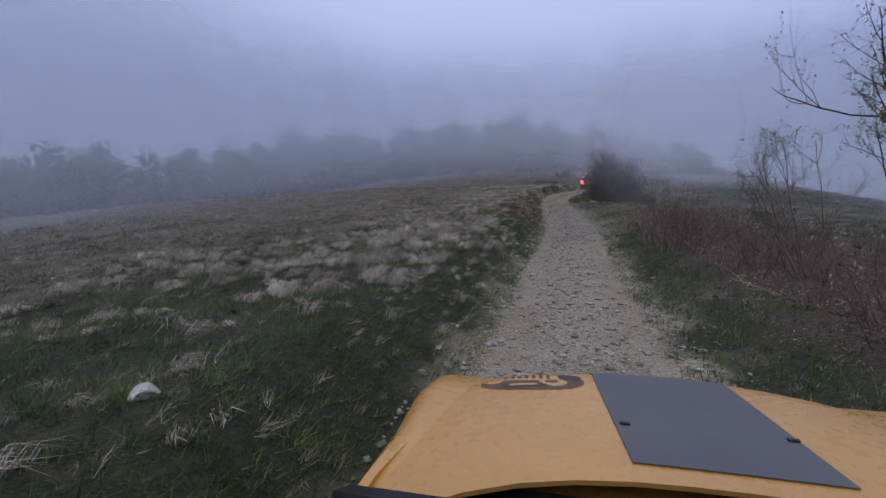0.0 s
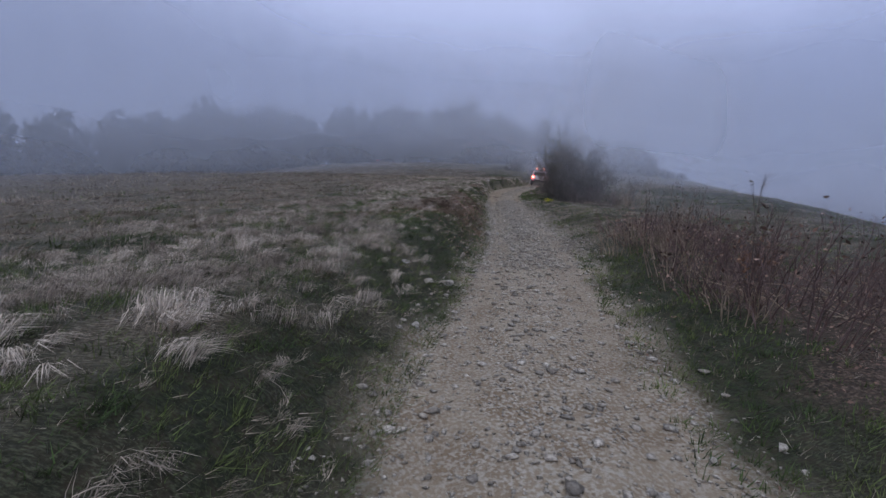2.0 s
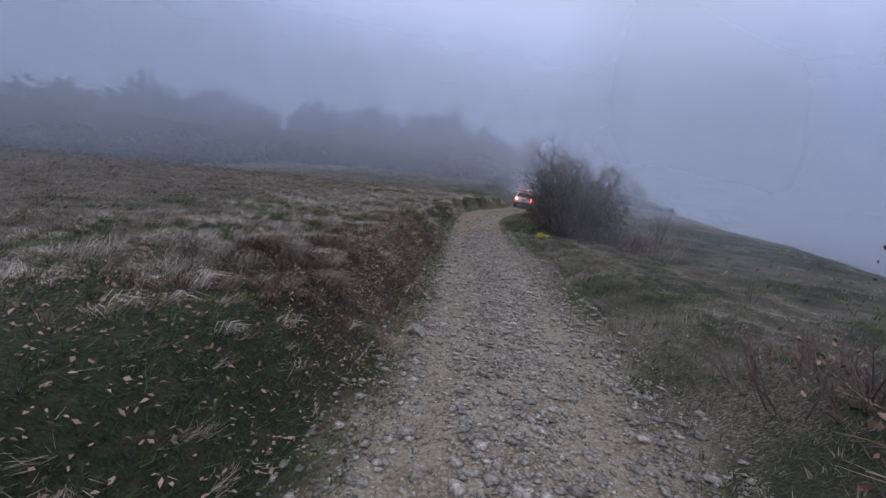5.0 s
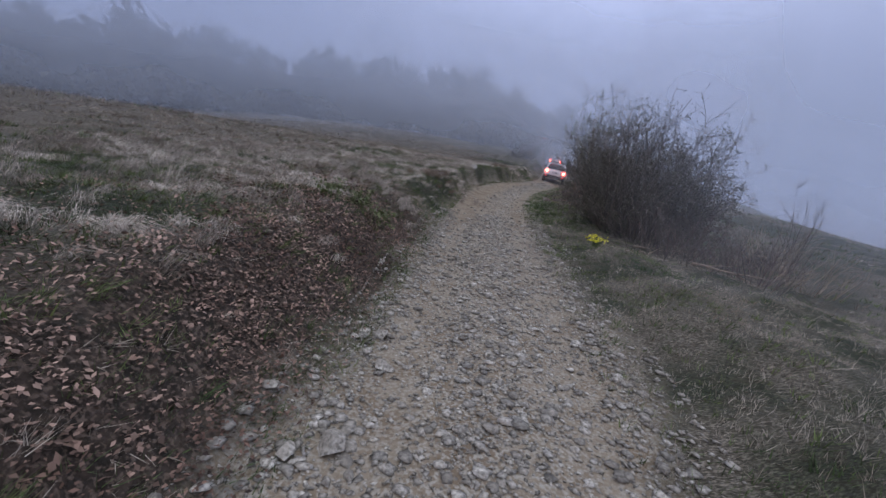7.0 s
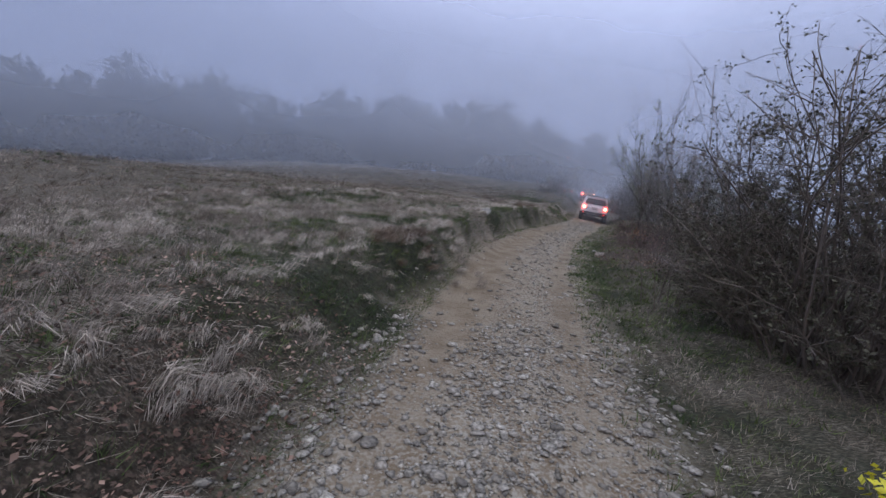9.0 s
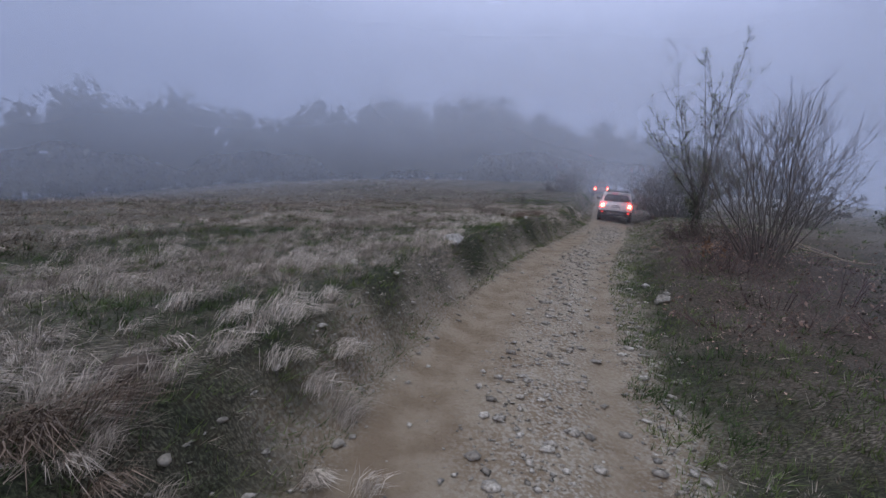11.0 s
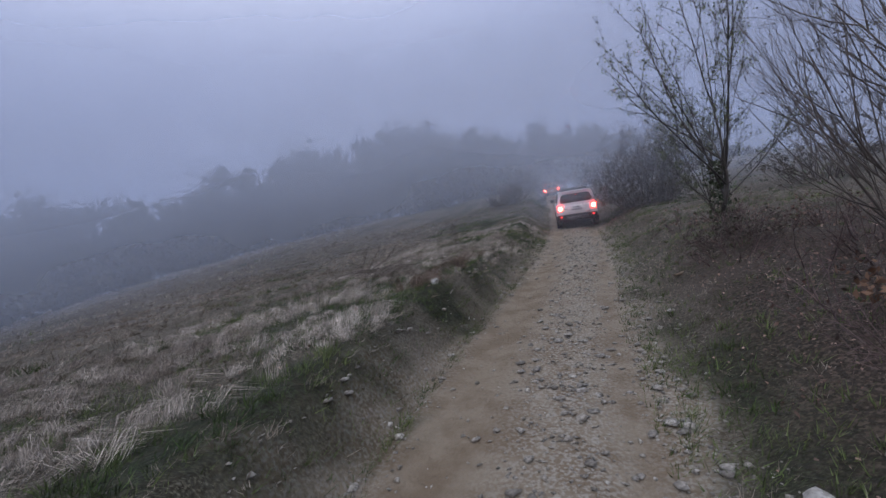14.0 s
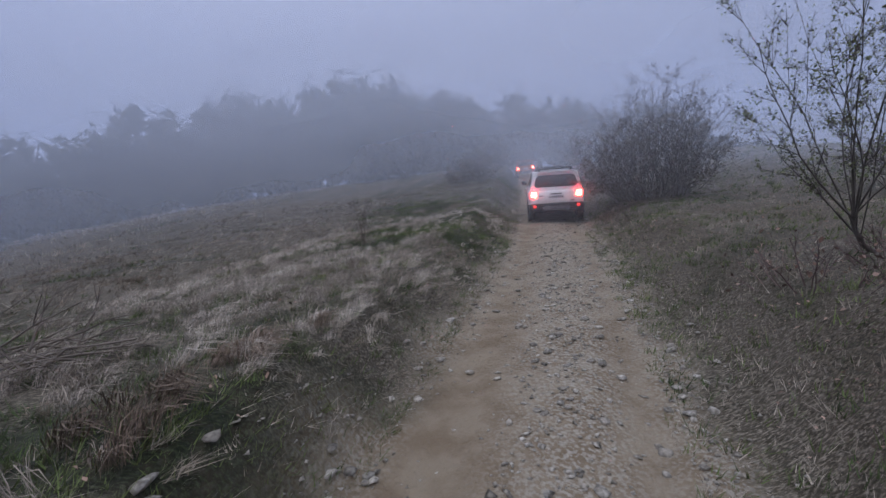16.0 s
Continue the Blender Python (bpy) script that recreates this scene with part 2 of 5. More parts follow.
# ---------------------------------------------------------------- shrubs and trees
def tube(path, r0, r1, sides=4):
    """A tapering tube along a path of points, as vertex and quad arrays."""
    p = np.asarray(path, float)
    n = len(p)
    d = np.gradient(p, axis=0)
    d /= np.linalg.norm(d, axis=1)[:, None] + 1e-9
    ref = np.where(np.abs(d[:, 2:3]) > 0.9, np.array([[1.0, 0, 0]]), np.array([[0, 0, 1.0]]))
    a = np.cross(d, ref)
    a /= np.linalg.norm(a, axis=1)[:, None] + 1e-9
    b = np.cross(d, a)
    ang = np.arange(sides) * 2 * math.pi / sides
    r = np.linspace(r0, r1, n)[:, None, None]
    ring = p[:, None, :] + r * (np.cos(ang)[None, :, None] * a[:, None, :] + np.sin(ang)[None, :, None] * b[:, None, :])
    i = np.arange((n - 1) * sides).reshape(n - 1, sides)
    j = np.roll(i, -1, 1)
    return ring.reshape(-1, 3), np.stack([i, j, j + sides, i + sides], -1).reshape(-1, 4)


class Wood:
    """Collects tubes and leaves and turns each kind into one mesh."""

    def __init__(self, seed):
        self.rng = np.random.RandomState(seed)
        self.v, self.f, self.n = [], [], 0
        self.tips = []
        self.finest = 0.003

    def add(self, path, r0, r1, sides=4):
        v, f = tube(path, r0, r1, sides)
        self.v.append(v)
        self.f.append(f + self.n)
        self.n += len(v)

    def limb(self, start, way, length, r, level, spread, droop=0.0, wig=0.12, kids=5, sides=5, kid_len=(0.35, 0.65)):
        rng = self.rng
        seg = max(2, int(2 + length * 2.2)) + (level > 0)
        p, pts = np.array(start, float), [np.array(start, float)]
        w = np.array(way, float)
        w /= np.linalg.norm(w)
        for i in range(seg):
            w = w + rng.normal(0, wig, 3) + np.array([0, 0, -droop])
            w /= np.linalg.norm(w)
            p = p + w * length / seg
            pts.append(p.copy())
        pts = np.array(pts)
        self.add(pts, r, r * 0.35 if level else r * 0.3, max(3, sides))
        if level == 0:
            self.tips.append(pts)
            return
        for k in range(kids):
            q = rng.uniform(0.3, 1.0)
            base = pts[int(q * seg)]
            d = pts[min(int(q * seg) + 1, seg)] - pts[int(q * seg) - 1]
            d /= np.linalg.norm(d) + 1e-9
            side = rng.normal(0, 1, 3)
            side -= d * (side @ d)
            side /= np.linalg.norm(side) + 1e-9
            way2 = d + side * spread * rng.uniform(0.6, 1.3)
            self.limb(base, way2, length * rng.uniform(*kid_len), max(r * 0.45, self.finest), level - 1, spread, droop, wig, kids, sides - 1, kid_len)

    def squash(self, radius, height, dome=False):
        """Hold the crown within an outline of that radius and height: a column, or a dome."""
        for p in self.v + self.tips:
            over = np.maximum(p[:, 2] - height * 0.75, 0)
            p[:, 2] += height * 0.25 * np.tanh(over / (height * 0.25)) * 1.1 - over
            big = radius * 1.12
            if dome:
                q = np.clip((p[:, 2] - 0.3 * height) / (0.85 * height), 0, 0.97)
                big = big * np.sqrt(1 - q * q)
            r = np.hypot(p[:, 0], p[:, 1]) + 1e-9
            k = big * np.tanh(r / big) / r
            p[:, 0] *= k
            p[:, 1] *= k

    def mesh(self, name, mat):
        return quick_mesh(name, np.concatenate(self.v), np.concatenate(self.f), mat, 4)

    def leaves(self, name, mat, per_tip, size, jitter=0.05):
        rng = self.rng
        pts = np.concatenate([t[rng.randint(1, len(t), per_tip)] for t in self.tips])
        return leaf_mesh(name, pts + rng.normal(0, jitter, pts.shape), size, mat, rng)


def leaf_mesh(name, pts, size, mat, rng, flat=False):
    """Small folded diamonds at the points."""
    n = len(pts)
    a = rng.normal(0, 1, (n, 3))
    if flat:
        a[:, 2] *= 0.35
    a /= np.linalg.norm(a, axis=1)[:, None]
    b = rng.normal(0, 1, (n, 3))
    if flat:
        b[:, 2] *= 0.35
    b -= a * (a * b).sum(1)[:, None]
    b /= np.linalg.norm(b, axis=1)[:, None]
    c = np.cross(a, b)
    s = (size * rng.uniform(0.6, 1.4, n))[:, None]
    v = np.stack([pts - a * s, pts + b * s * 0.55 + c * s * 0.15, pts + a * s, pts - b * s * 0.55 + c * s * 0.15], 1).reshape(-1, 3)
    i = np.arange(n)[:, None] * 4
    return quick_mesh(name, v, np.concatenate([np.concatenate([i, i + 1, i + 2], 1), np.concatenate([i, i + 2, i + 3], 1)]), mat, 3)


def put_under(ob, parent):
    """Make ob, built in the parent's own axes, its part."""
    ob.parent = parent
    return ob


def shrub(x, y, height, width, stems, seed, label, levels=2, kids=5, lean=(0, 0), upright=1.0, leaf=None, per_tip=3, leaf_size=0.03, r=0.03, name="shrub", category="shrub", droop=0.0, wood=None, group="", base=0.18, spread=0.75, dome=False, kid_len=(0.35, 0.65)):
    z = float(ground_z(x, y))
    top = thing(name, pose(x, y, z - 0.05), label, category, group)
    w = Wood(seed)
    for i in range(stems):
        a = w.rng.uniform(0, 2 * math.pi)
        q = math.sqrt(w.rng.uniform(0, 1))
        foot = np.array([math.cos(a), math.sin(a), 0]) * q * width * base
        out = np.array([math.cos(a) * q * width * 0.5 + lean[0], math.sin(a) * q * width * 0.5 + lean[1], height * upright])
        w.limb(foot, out, height * w.rng.uniform(0.65, 1.02), r * w.rng.uniform(0.6, 1.1), levels, spread, droop, 0.1, kids, kid_len=kid_len)
    w.squash(width / 2, height, dome)
    put_under(w.mesh("crown", wood or TWIG), top)
    if leaf:
        put_under(w.leaves("foliage", leaf, per_tip, leaf_size), top)
    return top


def bush(x, y, height, width, stems, seed, label, name="bush", leaf=None, per_tip=2, leaf_size=0.028, r=0.02, wood=None, kids=8, group="", finest=0.005, belly=0.42, foot_width=0.22):
    """A rounded bush: stems fan out from its foot all round to a slightly uneven dome, with short side twigs all along."""
    top = thing(name, pose(x, y, float(ground_z(x, y)) - 0.05), label, "bush", group)
    w = Wood(seed)
    rng = w.rng
    wob = rng.uniform(0, 6.28, 6)
    w.finest = finest
    half = width * 0.5
    for i in range(stems):
        a = 2.39996 * i + rng.uniform(-0.2, 0.2)
        q = ((i * 0.754877) % 1.0)
        tilt = math.acos(1 - 0.9 * q)
        foot = np.array([math.cos(a), math.sin(a), 0]) * width * foot_width * math.sqrt(rng.rand())
        end = np.array([math.cos(a) * math.sin(tilt) * half, math.sin(a) * math.sin(tilt) * half, height * (belly + (1 - belly) * math.cos(tilt)) - 0.25 * height * q])
        way = end * rng.uniform(0.92, 1.0) - foot
        ln = np.linalg.norm(way) * (rng.uniform(0.82, 1.0) if i % 3 else rng.uniform(0.5, 0.8))
        w.limb(foot, way + np.array([0, 0, 0.12 * ln]), ln, r * rng.uniform(0.5, 1.0), 2, 1.1, 0.03, 0.13, kids, kid_len=(0.14, 0.36))
    for p in w.v + w.tips:
        z = p[:, 2] - belly * height
        rad = np.hypot(p[:, 0], p[:, 1]) + 1e-9
        a = np.arctan2(p[:, 1], p[:, 0])
        h = p[:, 2] / height
        lump = 1 + 0.06 * np.sin(2 * a + wob[0] + 3 * h) + 0.05 * np.sin(3 * a + wob[1] - 5 * h) + 0.04 * np.sin(5 * a + wob[2] + 7 * h) + 0.03 * np.sin(9 * a + wob[3] + 13 * h)
        e = np.sqrt((rad / half) ** 2 + np.where(z > 0, z / ((1 - belly) * height), 0.6 * z / (belly * height)) ** 2) / lump
        k = np.where(e > 0.8, (0.8 + 0.26 * np.tanh((e - 0.8) / 0.26)) / np.maximum(e, 0.01), 1.0)
        p[:, 0] *= k
        p[:, 1] *= k
        p[:, 2] = np.maximum(belly * height + np.where(z > 0, z * k, z), 0.02)
    put_under(w.mesh("crown", wood or TWIG), top)
    if leaf:
        put_under(w.leaves("foliage", leaf, per_tip, leaf_size, 0.02), top)
    return top


LEAF_GREEN = mottled("young_leaf", (0.10, 0.125, 0.045), (0.15, 0.16, 0.08), 2, 0.7, spread=0.35)
LEAF_DARK = mottled("ivy_leaf", (0.03, 0.045, 0.018), (0.055, 0.07, 0.03), 2, 0.6, spread=0.35)
LEAF_RED = mottled("withered_leaf", (0.21, 0.115, 0.07), (0.28, 0.17, 0.105), 3, 0.8, spread=0.35)
LEAF_DEAD = mottled("fallen_leaf", (0.12, 0.07, 0.053), (0.31, 0.215, 0.172), 1.2, 0.85, spread=0.8)
THORN_LEAF = mottled("thorn_leaf", (0.06, 0.06, 0.038), (0.10, 0.095, 0.065), 2, 0.7, spread=0.4)
CANE = mottled("bramble_cane", (0.11, 0.072, 0.068), (0.17, 0.12, 0.11), 3, 0.8, spread=0.4)
DEAD_CANE = mottled("dead_cane", (0.26, 0.2, 0.15), (0.36, 0.29, 0.22), 3, 0.9, spread=0.3)
BUD_BROWN = mottled("brown_bud", (0.095, 0.082, 0.066), (0.15, 0.13, 0.105), 2, 0.8, spread=0.4)
CATKIN = mottled("catkin", (0.20, 0.21, 0.14), (0.28, 0.28, 0.22), 3, 0.8, spread=0.25)
GRASS_GREEN = mottled("green_grass", (0.042, 0.076, 0.019), (0.12, 0.155, 0.05), 1.1, 0.75, spread=0.65)
GRASS_DRY = mottled("bleached_grass", (0.20, 0.166, 0.13), (0.40, 0.352, 0.295), 0.9, 0.85, spread=0.55)
GRASS_PALE = mottled("pale_tussock_grass", (0.27, 0.232, 0.198), (0.52, 0.465, 0.405), 0.8, 0.85, spread=0.55)
GRASS_BROWN = mottled("brown_dead_grass", (0.125, 0.092, 0.07), (0.25, 0.19, 0.148), 0.8, 0.9, spread=0.5)
# paler copy of the twig colour for farther bushes, fog haze put into it
GREY_TWIG = mottled("haze_grey_twig", (0.15, 0.14, 0.135), (0.22, 0.205, 0.195), 3, spread=0.3)
TREE_TWIG = mottled("fruit_tree_bark", (0.055, 0.048, 0.042), (0.10, 0.088, 0.076), 3, spread=0.3)
YELLOW_PETAL = mottled("yellow_petal", (0.75, 0.68, 0.03), (0.85, 0.8, 0.1), 5, 0.6)
STONE = mottled("limestone", (0.31, 0.285, 0.25), (0.5, 0.475, 0.43), 5, 0.9, fine=45, bump=0.5, spread=0.4)
STONE_BROWN = mottled("brown_rock", (0.075, 0.058, 0.045), (0.15, 0.12, 0.095), 5, 0.95, fine=35, bump=0.6)
STONE_PALE = mottled("pale_rock", (0.47, 0.45, 0.42), (0.62, 0.61, 0.58), 4, 0.9, fine=30, bump=0.6)


# ---------------------------------------------------------------- stones
def stone_shape(seed, detail=2, flat=0.6):
    """An angular boulder about 1 m long as vertex and triangle lists."""
    bm = bmesh.new()
    bmesh.ops.create_icosphere(bm, subdivisions=detail, radius=0.5)
    r = random.Random(seed)
    cuts = [(Vector((r.gauss(0, 1), r.gauss(0, 1), r.gauss(0, 1))).normalized(), r.uniform(0.2, 0.4)) for _ in range(11)]
    for v in bm.verts:
        for n, d in cuts:
            over = v.co.dot(n) - d
            if over > 0:
                v.co -= n * over * 0.93
        v.co *= 1 + 0.08 * noise.noise(v.co * 5 + Vector((seed, 0, 0)))
        v.co.z *= flat
    return bm


def rock(x, y, size, seed, label, mat=None, flat=0.6, turn=0.0, sink=0.12):
    bm = stone_shape(seed, 3, flat)
    bmesh.ops.scale(bm, vec=(size, size * 0.75, size), verts=bm.verts)
    me = bpy.data.meshes.new("rock")
    bm.to_mesh(me)
    bm.free()
    me.materials.append(mat or STONE_PALE)
    ob = new("rock", me)
    ob.matrix_world = pose(x, y, float(ground_z(x, y)) + size * flat * (0.36 - sink), 0, 0, turn)
    return tagged(ob, label, "rock")


rock(8.42, 35.5, 0.36, 3, "pale angular limestone block lying in the grass", flat=0.62, turn=20)
rock(11.68, 35.25, 0.34, 8, "grey limestone block at the edge of the track", STONE, 0.75, 50)
rock(-1.62, 2.15, 0.2, 5, "small whitish stone in dark turf")
rock(5.45, 22.0, 0.2, 11, "loose grey stone under the leafy bank", STONE)
rock(5.5, 21.5, 0.22, 12, "loose flat grey stone under the leafy bank", STONE, 0.5)
rock(5.25, 20.6, 0.24, 13, "bluish grey stone under the leafy bank", STONE, 0.7, 30)
rock(4.35, 17.6, 0.27, 14, "upright bluish grey stone at the bank's foot", STONE, 0.9, 10)
rock(4.75, 18.0, 0.2, 15, "loose pale stone at the bank's foot", STONE_PALE, 0.6, 70)
rock(2.4, 11.9, 0.26, 16, "flat grey stone at the meadow's broken edge", STONE, 0.5, 15)
rock(2.06, 11.5, 0.2, 17, "flat grey stone half sunk in soil", STONE, 0.5, 65)
rock(1.72, 11.43, 0.14, 18, "small pale stone in rough grass", STONE_PALE, 0.6)
rock(4.8, 20.95, 0.15, 20, "bluish stone among fallen leaves", STONE, 0.7, 40)
rock(5.0, 20.5, 0.16, 21, "bluish stone among fallen leaves", STONE, 0.7, 75)
rock(1.8, 9.95, 0.13, 23, "small pale stone at the bank's foot", STONE_PALE, 0.7)
rock(11.95, 35.6, 0.14, 19, "small stone beside a larger block", STONE)
rock(12.05, 36.5, 0.2, 22, "pale stone at the edge of the track", STONE_PALE, 0.6, 35)
rock(10.6, 40.3, 0.16, 24, "small pale stone on the verge", STONE_PALE)
rock(13.0, 44.2, 0.17, 26, "small pale stone on the verge", STONE_PALE)
rock(6.5, 31.2, 0.34, 27, "weathered brownish rock among dry grass", STONE_BROWN, 0.6)


def scatter_gravel():
    """Broken stone on the track, many sizes, thicker in the crown and at the edges."""
    rng = np.random.RandomState(4)
    shapes = []
    for k in range(6):
        bm = stone_shape(40 + k, 1, 0.55)
        bm.verts.ensure_lookup_table()
        shapes.append((np.array([v.co[:] for v in bm.verts]), np.array([[v.index for v in f.verts] for f in bm.faces])))
        bm.free()
    chip = np.array([(1, 0.2, 0), (-0.2, 0.9, 0.1), (-1, -0.1, 0), (0.3, -0.8, -0.1), (0.1, 0.1, 0.55), (0, 0, -0.4)]) * 0.5
    chip_f = np.array([(0, 1, 4), (1, 2, 4), (2, 3, 4), (3, 0, 4), (1, 0, 5), (2, 1, 5), (3, 2, 5), (0, 3, 5)])
    n = 58000
    y = rng.uniform(-1, 1, n)
    q = rng.rand(n)
    y = np.where(q < 0.4, 13 + 16 * rng.rand(n), np.where(q < 0.94, -1 + 50 * rng.rand(n), 49 + 12 * rng.rand(n)))
    u = np.where(rng.rand(n) < 0.5, rng.uniform(-1.25, 1.25, n), np.clip(rng.normal(0, 1, n) * 0.3 + rng.choice([-1.05, 0.0, 1.0], n), -1.4, 1.5))
    keep = rng.rand(n) > 0.9 * mud_at(y, u)
    y, u = y[keep], u[keep]
    x = mid_x(y) + u / 0.95
    z = ground_z(x, y)
    size = np.clip(0.0175 * (1 - rng.rand(len(x))) ** -0.45, 0.016, 0.10)
    vs, fs, base = [], [], 0
    for k in range(len(x)):
        v, f = shapes[k % 6] if size[k] > 0.06 else (chip, chip_f)
        a = rng.uniform(0, 6.28)
        c, s = math.cos(a), math.sin(a)
        p = v * size[k] * (1 + 0.6 * (rng.rand(3) - 0.5)) * np.array([1.35, 1.35, 0.95])
        if size[k] <= 0.06:
            p = p + rng.normal(0, size[k] * 0.13, p.shape)
        vs.append(np.stack([p[:, 0] * c - p[:, 1] * s + x[k], p[:, 0] * s + p[:, 1] * c + y[k], p[:, 2] + z[k] + size[k] * 0.1], 1))
        fs.append(f + base)
        base += len(v)
    ob = quick_mesh("gravel", np.concatenate(vs), np.concatenate(fs), STONE, 3)
    tagged(ob, "loose broken limestone strewn over the track", "gravel", kind="stuff")


scatter_gravel()


# ---------------------------------------------------------------- grass and litter
def blades(name, x, y, height, width, lean, mat, label, category, per, seed, wind=(0.55, -0.1), bent=True, comb=0.0):
    """Tufts of blades at the places given, all in one mesh; bent blades have two joined pieces."""
    rng = np.random.RandomState(seed)
    n = len(x)
    z = ground_z(x, y)
    tx, ty, th = np.repeat(x, per), np.repeat(y, per), np.repeat(height, per)
    tz, tw = np.repeat(z, per), np.repeat(width, per)
    m = n * per
    a = rng.uniform(0, 2 * math.pi, m)
    r = rng.rand(m) * (th * 0.35 + 0.03)
    bx, by = tx + np.cos(a) * r, ty + np.sin(a) * r
    h = th * rng.uniform(0.45, 1.15, m)
    out = np.stack([np.cos(a), np.sin(a)], 1) * rng.uniform(0.15, 1.0, m)[:, None] + np.array(wind) * rng.uniform(0.2, 1.3, m)[:, None]
    if comb:
        main = math.atan2(wind[1], wind[0]) + np.repeat(rng.normal(0, comb, n), per)
        out = np.stack([np.cos(main), np.sin(main)], 1) * np.repeat(rng.uniform(0.35, 1.1, n), per)[:, None] + 0.28 * rng.normal(0, 1, (m, 2))
    out *= lean
    turn = a + rng.uniform(0, 3.14, m)
    side = np.stack([-np.sin(turn), np.cos(turn), 0.3 * rng.normal(0, 1, m)], 1) * (tw * rng.uniform(0.6, 1.3, m))[:, None]
    b = np.stack([bx, by, tz - 0.01], 1)
    mid = b + np.stack([out[:, 0] * h * 0.35, out[:, 1] * h * 0.35, h * 0.6], 1)
    drop = np.clip(1.05 - 0.5 * np.hypot(out[:, 0], out[:, 1]), 0.15, 1)
    tip = b + np.stack([out[:, 0] * h * 1.05, out[:, 1] * h * 1.05, h * drop], 1)
    if bent:
        v = np.stack([b - side * 0.7, mid - side, mid + side, tip], 1).reshape(-1, 3)
        i = np.arange(m)[:, None] * 4
        f = np.concatenate([i + np.array([[0, 2, 1]]), i + np.array([[1, 2, 3]])])
    else:
        v = np.stack([b - side, b + side, tip], 1).reshape(-1, 3)
        f = np.arange(m * 3).reshape(-1, 3)
    return tagged(quick_mesh(name, v, f, mat, 3), label, category, kind="stuff")


def field(n, y0, y1, u0, u1, seed):
    rng = np.random.RandomState(seed)
    y = rng.uniform(y0, y1, n)
    u = rng.uniform(u0, u1, n)
    return mid_x(y) + u / 0.95, y, u, rng


def sow():
    # near meadow and its bank
    rng = np.random.RandomState(31)
    y, u = rng.uniform(-2.5, 62, 66000), -1.05 - 4.95 * rng.rand(66000) ** 1.3
    x = mid_x(y) + u / 0.95
    d = np.clip(0.16 + 0.75 * dry_at(x, y) - 0.2 * (1 - step(1, 6, y)), 0.03, 1)
    lit = litter_at(x, y)
    bare = rng.rand(len(x)) < 0.75 * lit * (wave(x, y, 1.5, 88) < 0.3)
    pick = (rng.rand(len(x)) < d) & ~bare
    q = rng.rand(len(x))
    h = (0.05 + 0.09 * d * q ** 2.2 + 0.03 * q)[pick]
    blades("dry_grass", x[pick], y[pick], h, h * 0 + 0.0026, 1.35, GRASS_DRY, "bleached tufts of last year's grass on the meadow", "grass", 6, 1, bent=False)
    pick = ~pick & ~bare
    h = (0.05 + 0.085 * rng.rand(len(x)))[pick]
    blades("green_grass", x[pick], y[pick], h, h * 0 + 0.0034, 0.85, GRASS_GREEN, "short dark green meadow grass", "grass", 6, 2, bent=False)
    # middle of the meadow
    x, y, u, rng = field(17000, -4, 60, -15, -5.8, 32)
    d = np.clip(0.3 + 0.7 * dry_at(x, y), 0, 1)
    pick = rng.rand(len(x)) < d
    h = 0.09 + 0.14 * rng.rand(pick.sum()) ** 1.4
    blades("dry_grass", x[pick], y[pick], h, h * 0 + 0.006, 1.2, GRASS_DRY, "bleached tufts of grass across the meadow", "grass", 11, 11, bent=False, comb=0.9)
    h = 0.08 + 0.08 * rng.rand((~pick).sum())
    blades("green_grass", x[~pick], y[~pick], h, h * 0 + 0.008, 0.9, GRASS_GREEN, "dark green grass across the meadow", "grass", 8, 12, bent=False)
    # meadow farther off, coarser
    x, y, u, rng = field(17000, -6, 100, -48, -14, 33)
    # pale share raised far off, fog brightening put into the grass colour
    d = np.clip(0.5 + 0.5 * dry_at(x, y), 0, 1)
    pick = rng.rand(len(x)) < d
    h = 0.15 + 0.15 * rng.rand(pick.sum())
    blades("dry_grass", x[pick], y[pick], h, h * 0 + 0.016, 1.1, GRASS_DRY, "bleached tufts of grass on the far meadow", "grass", 6, 3, bent=False)
    h = 0.14 + 0.1 * rng.rand((~pick).sum())
    blades("green_grass", x[~pick], y[~pick], h, h * 0 + 0.018, 0.9, GRASS_GREEN, "dark green grass on the far meadow", "grass", 6, 4, bent=False)
    # hedge side verge and the ground behind it
    x, y, u, rng = field(15000, -2.5, 56, 0.95, 6.5, 35)
    lit = litter_at(x, y)
    near = 1 - step(0.9, 2.2, u - 0.9)
    d = np.clip(0.35 + 0.5 * wave(x, y, 4, 41) - 0.45 * near * (1 - step(12, 16, y)) + 0.6 * step(13, 16, y) * (1 - step(26, 30, y)) - 0.2 * step(29, 33, y) + 0.5 * step(38, 42, y), 0.06, 0.9)
    bare = rng.rand(len(x)) < 0.92 * lit
    pick = (rng.rand(len(x)) < d) & ~bare
    h = 0.05 + 0.09 * rng.rand(pick.sum())
    blades("dry_grass", x[pick], y[pick], h, h * 0 + 0.003, 1.3, GRASS_DRY, "flattened bleached grass beside the track", "grass", 12, 5, bent=False)
    pick = ~pick & ~bare
    h = 0.06 + 0.10 * rng.rand(pick.sum())
    blades("green_grass", x[pick], y[pick], h, h * 0 + 0.005, 0.85, GRASS_GREEN, "fresh green grass on the verge", "grass", 12, 6, bent=False)
    x, y, u, rng = field(9000, -2.5, 50, 0.9, 3.0, 36)
    d = np.clip(0.3 + 0.5 * wave(x, y, 3, 44) + 0.45 * step(13, 16, y) * (1 - step(28, 32, y)) - 0.12 * step(29, 33, y) + 0.4 * step(38, 42, y), 0.08, 0.8)
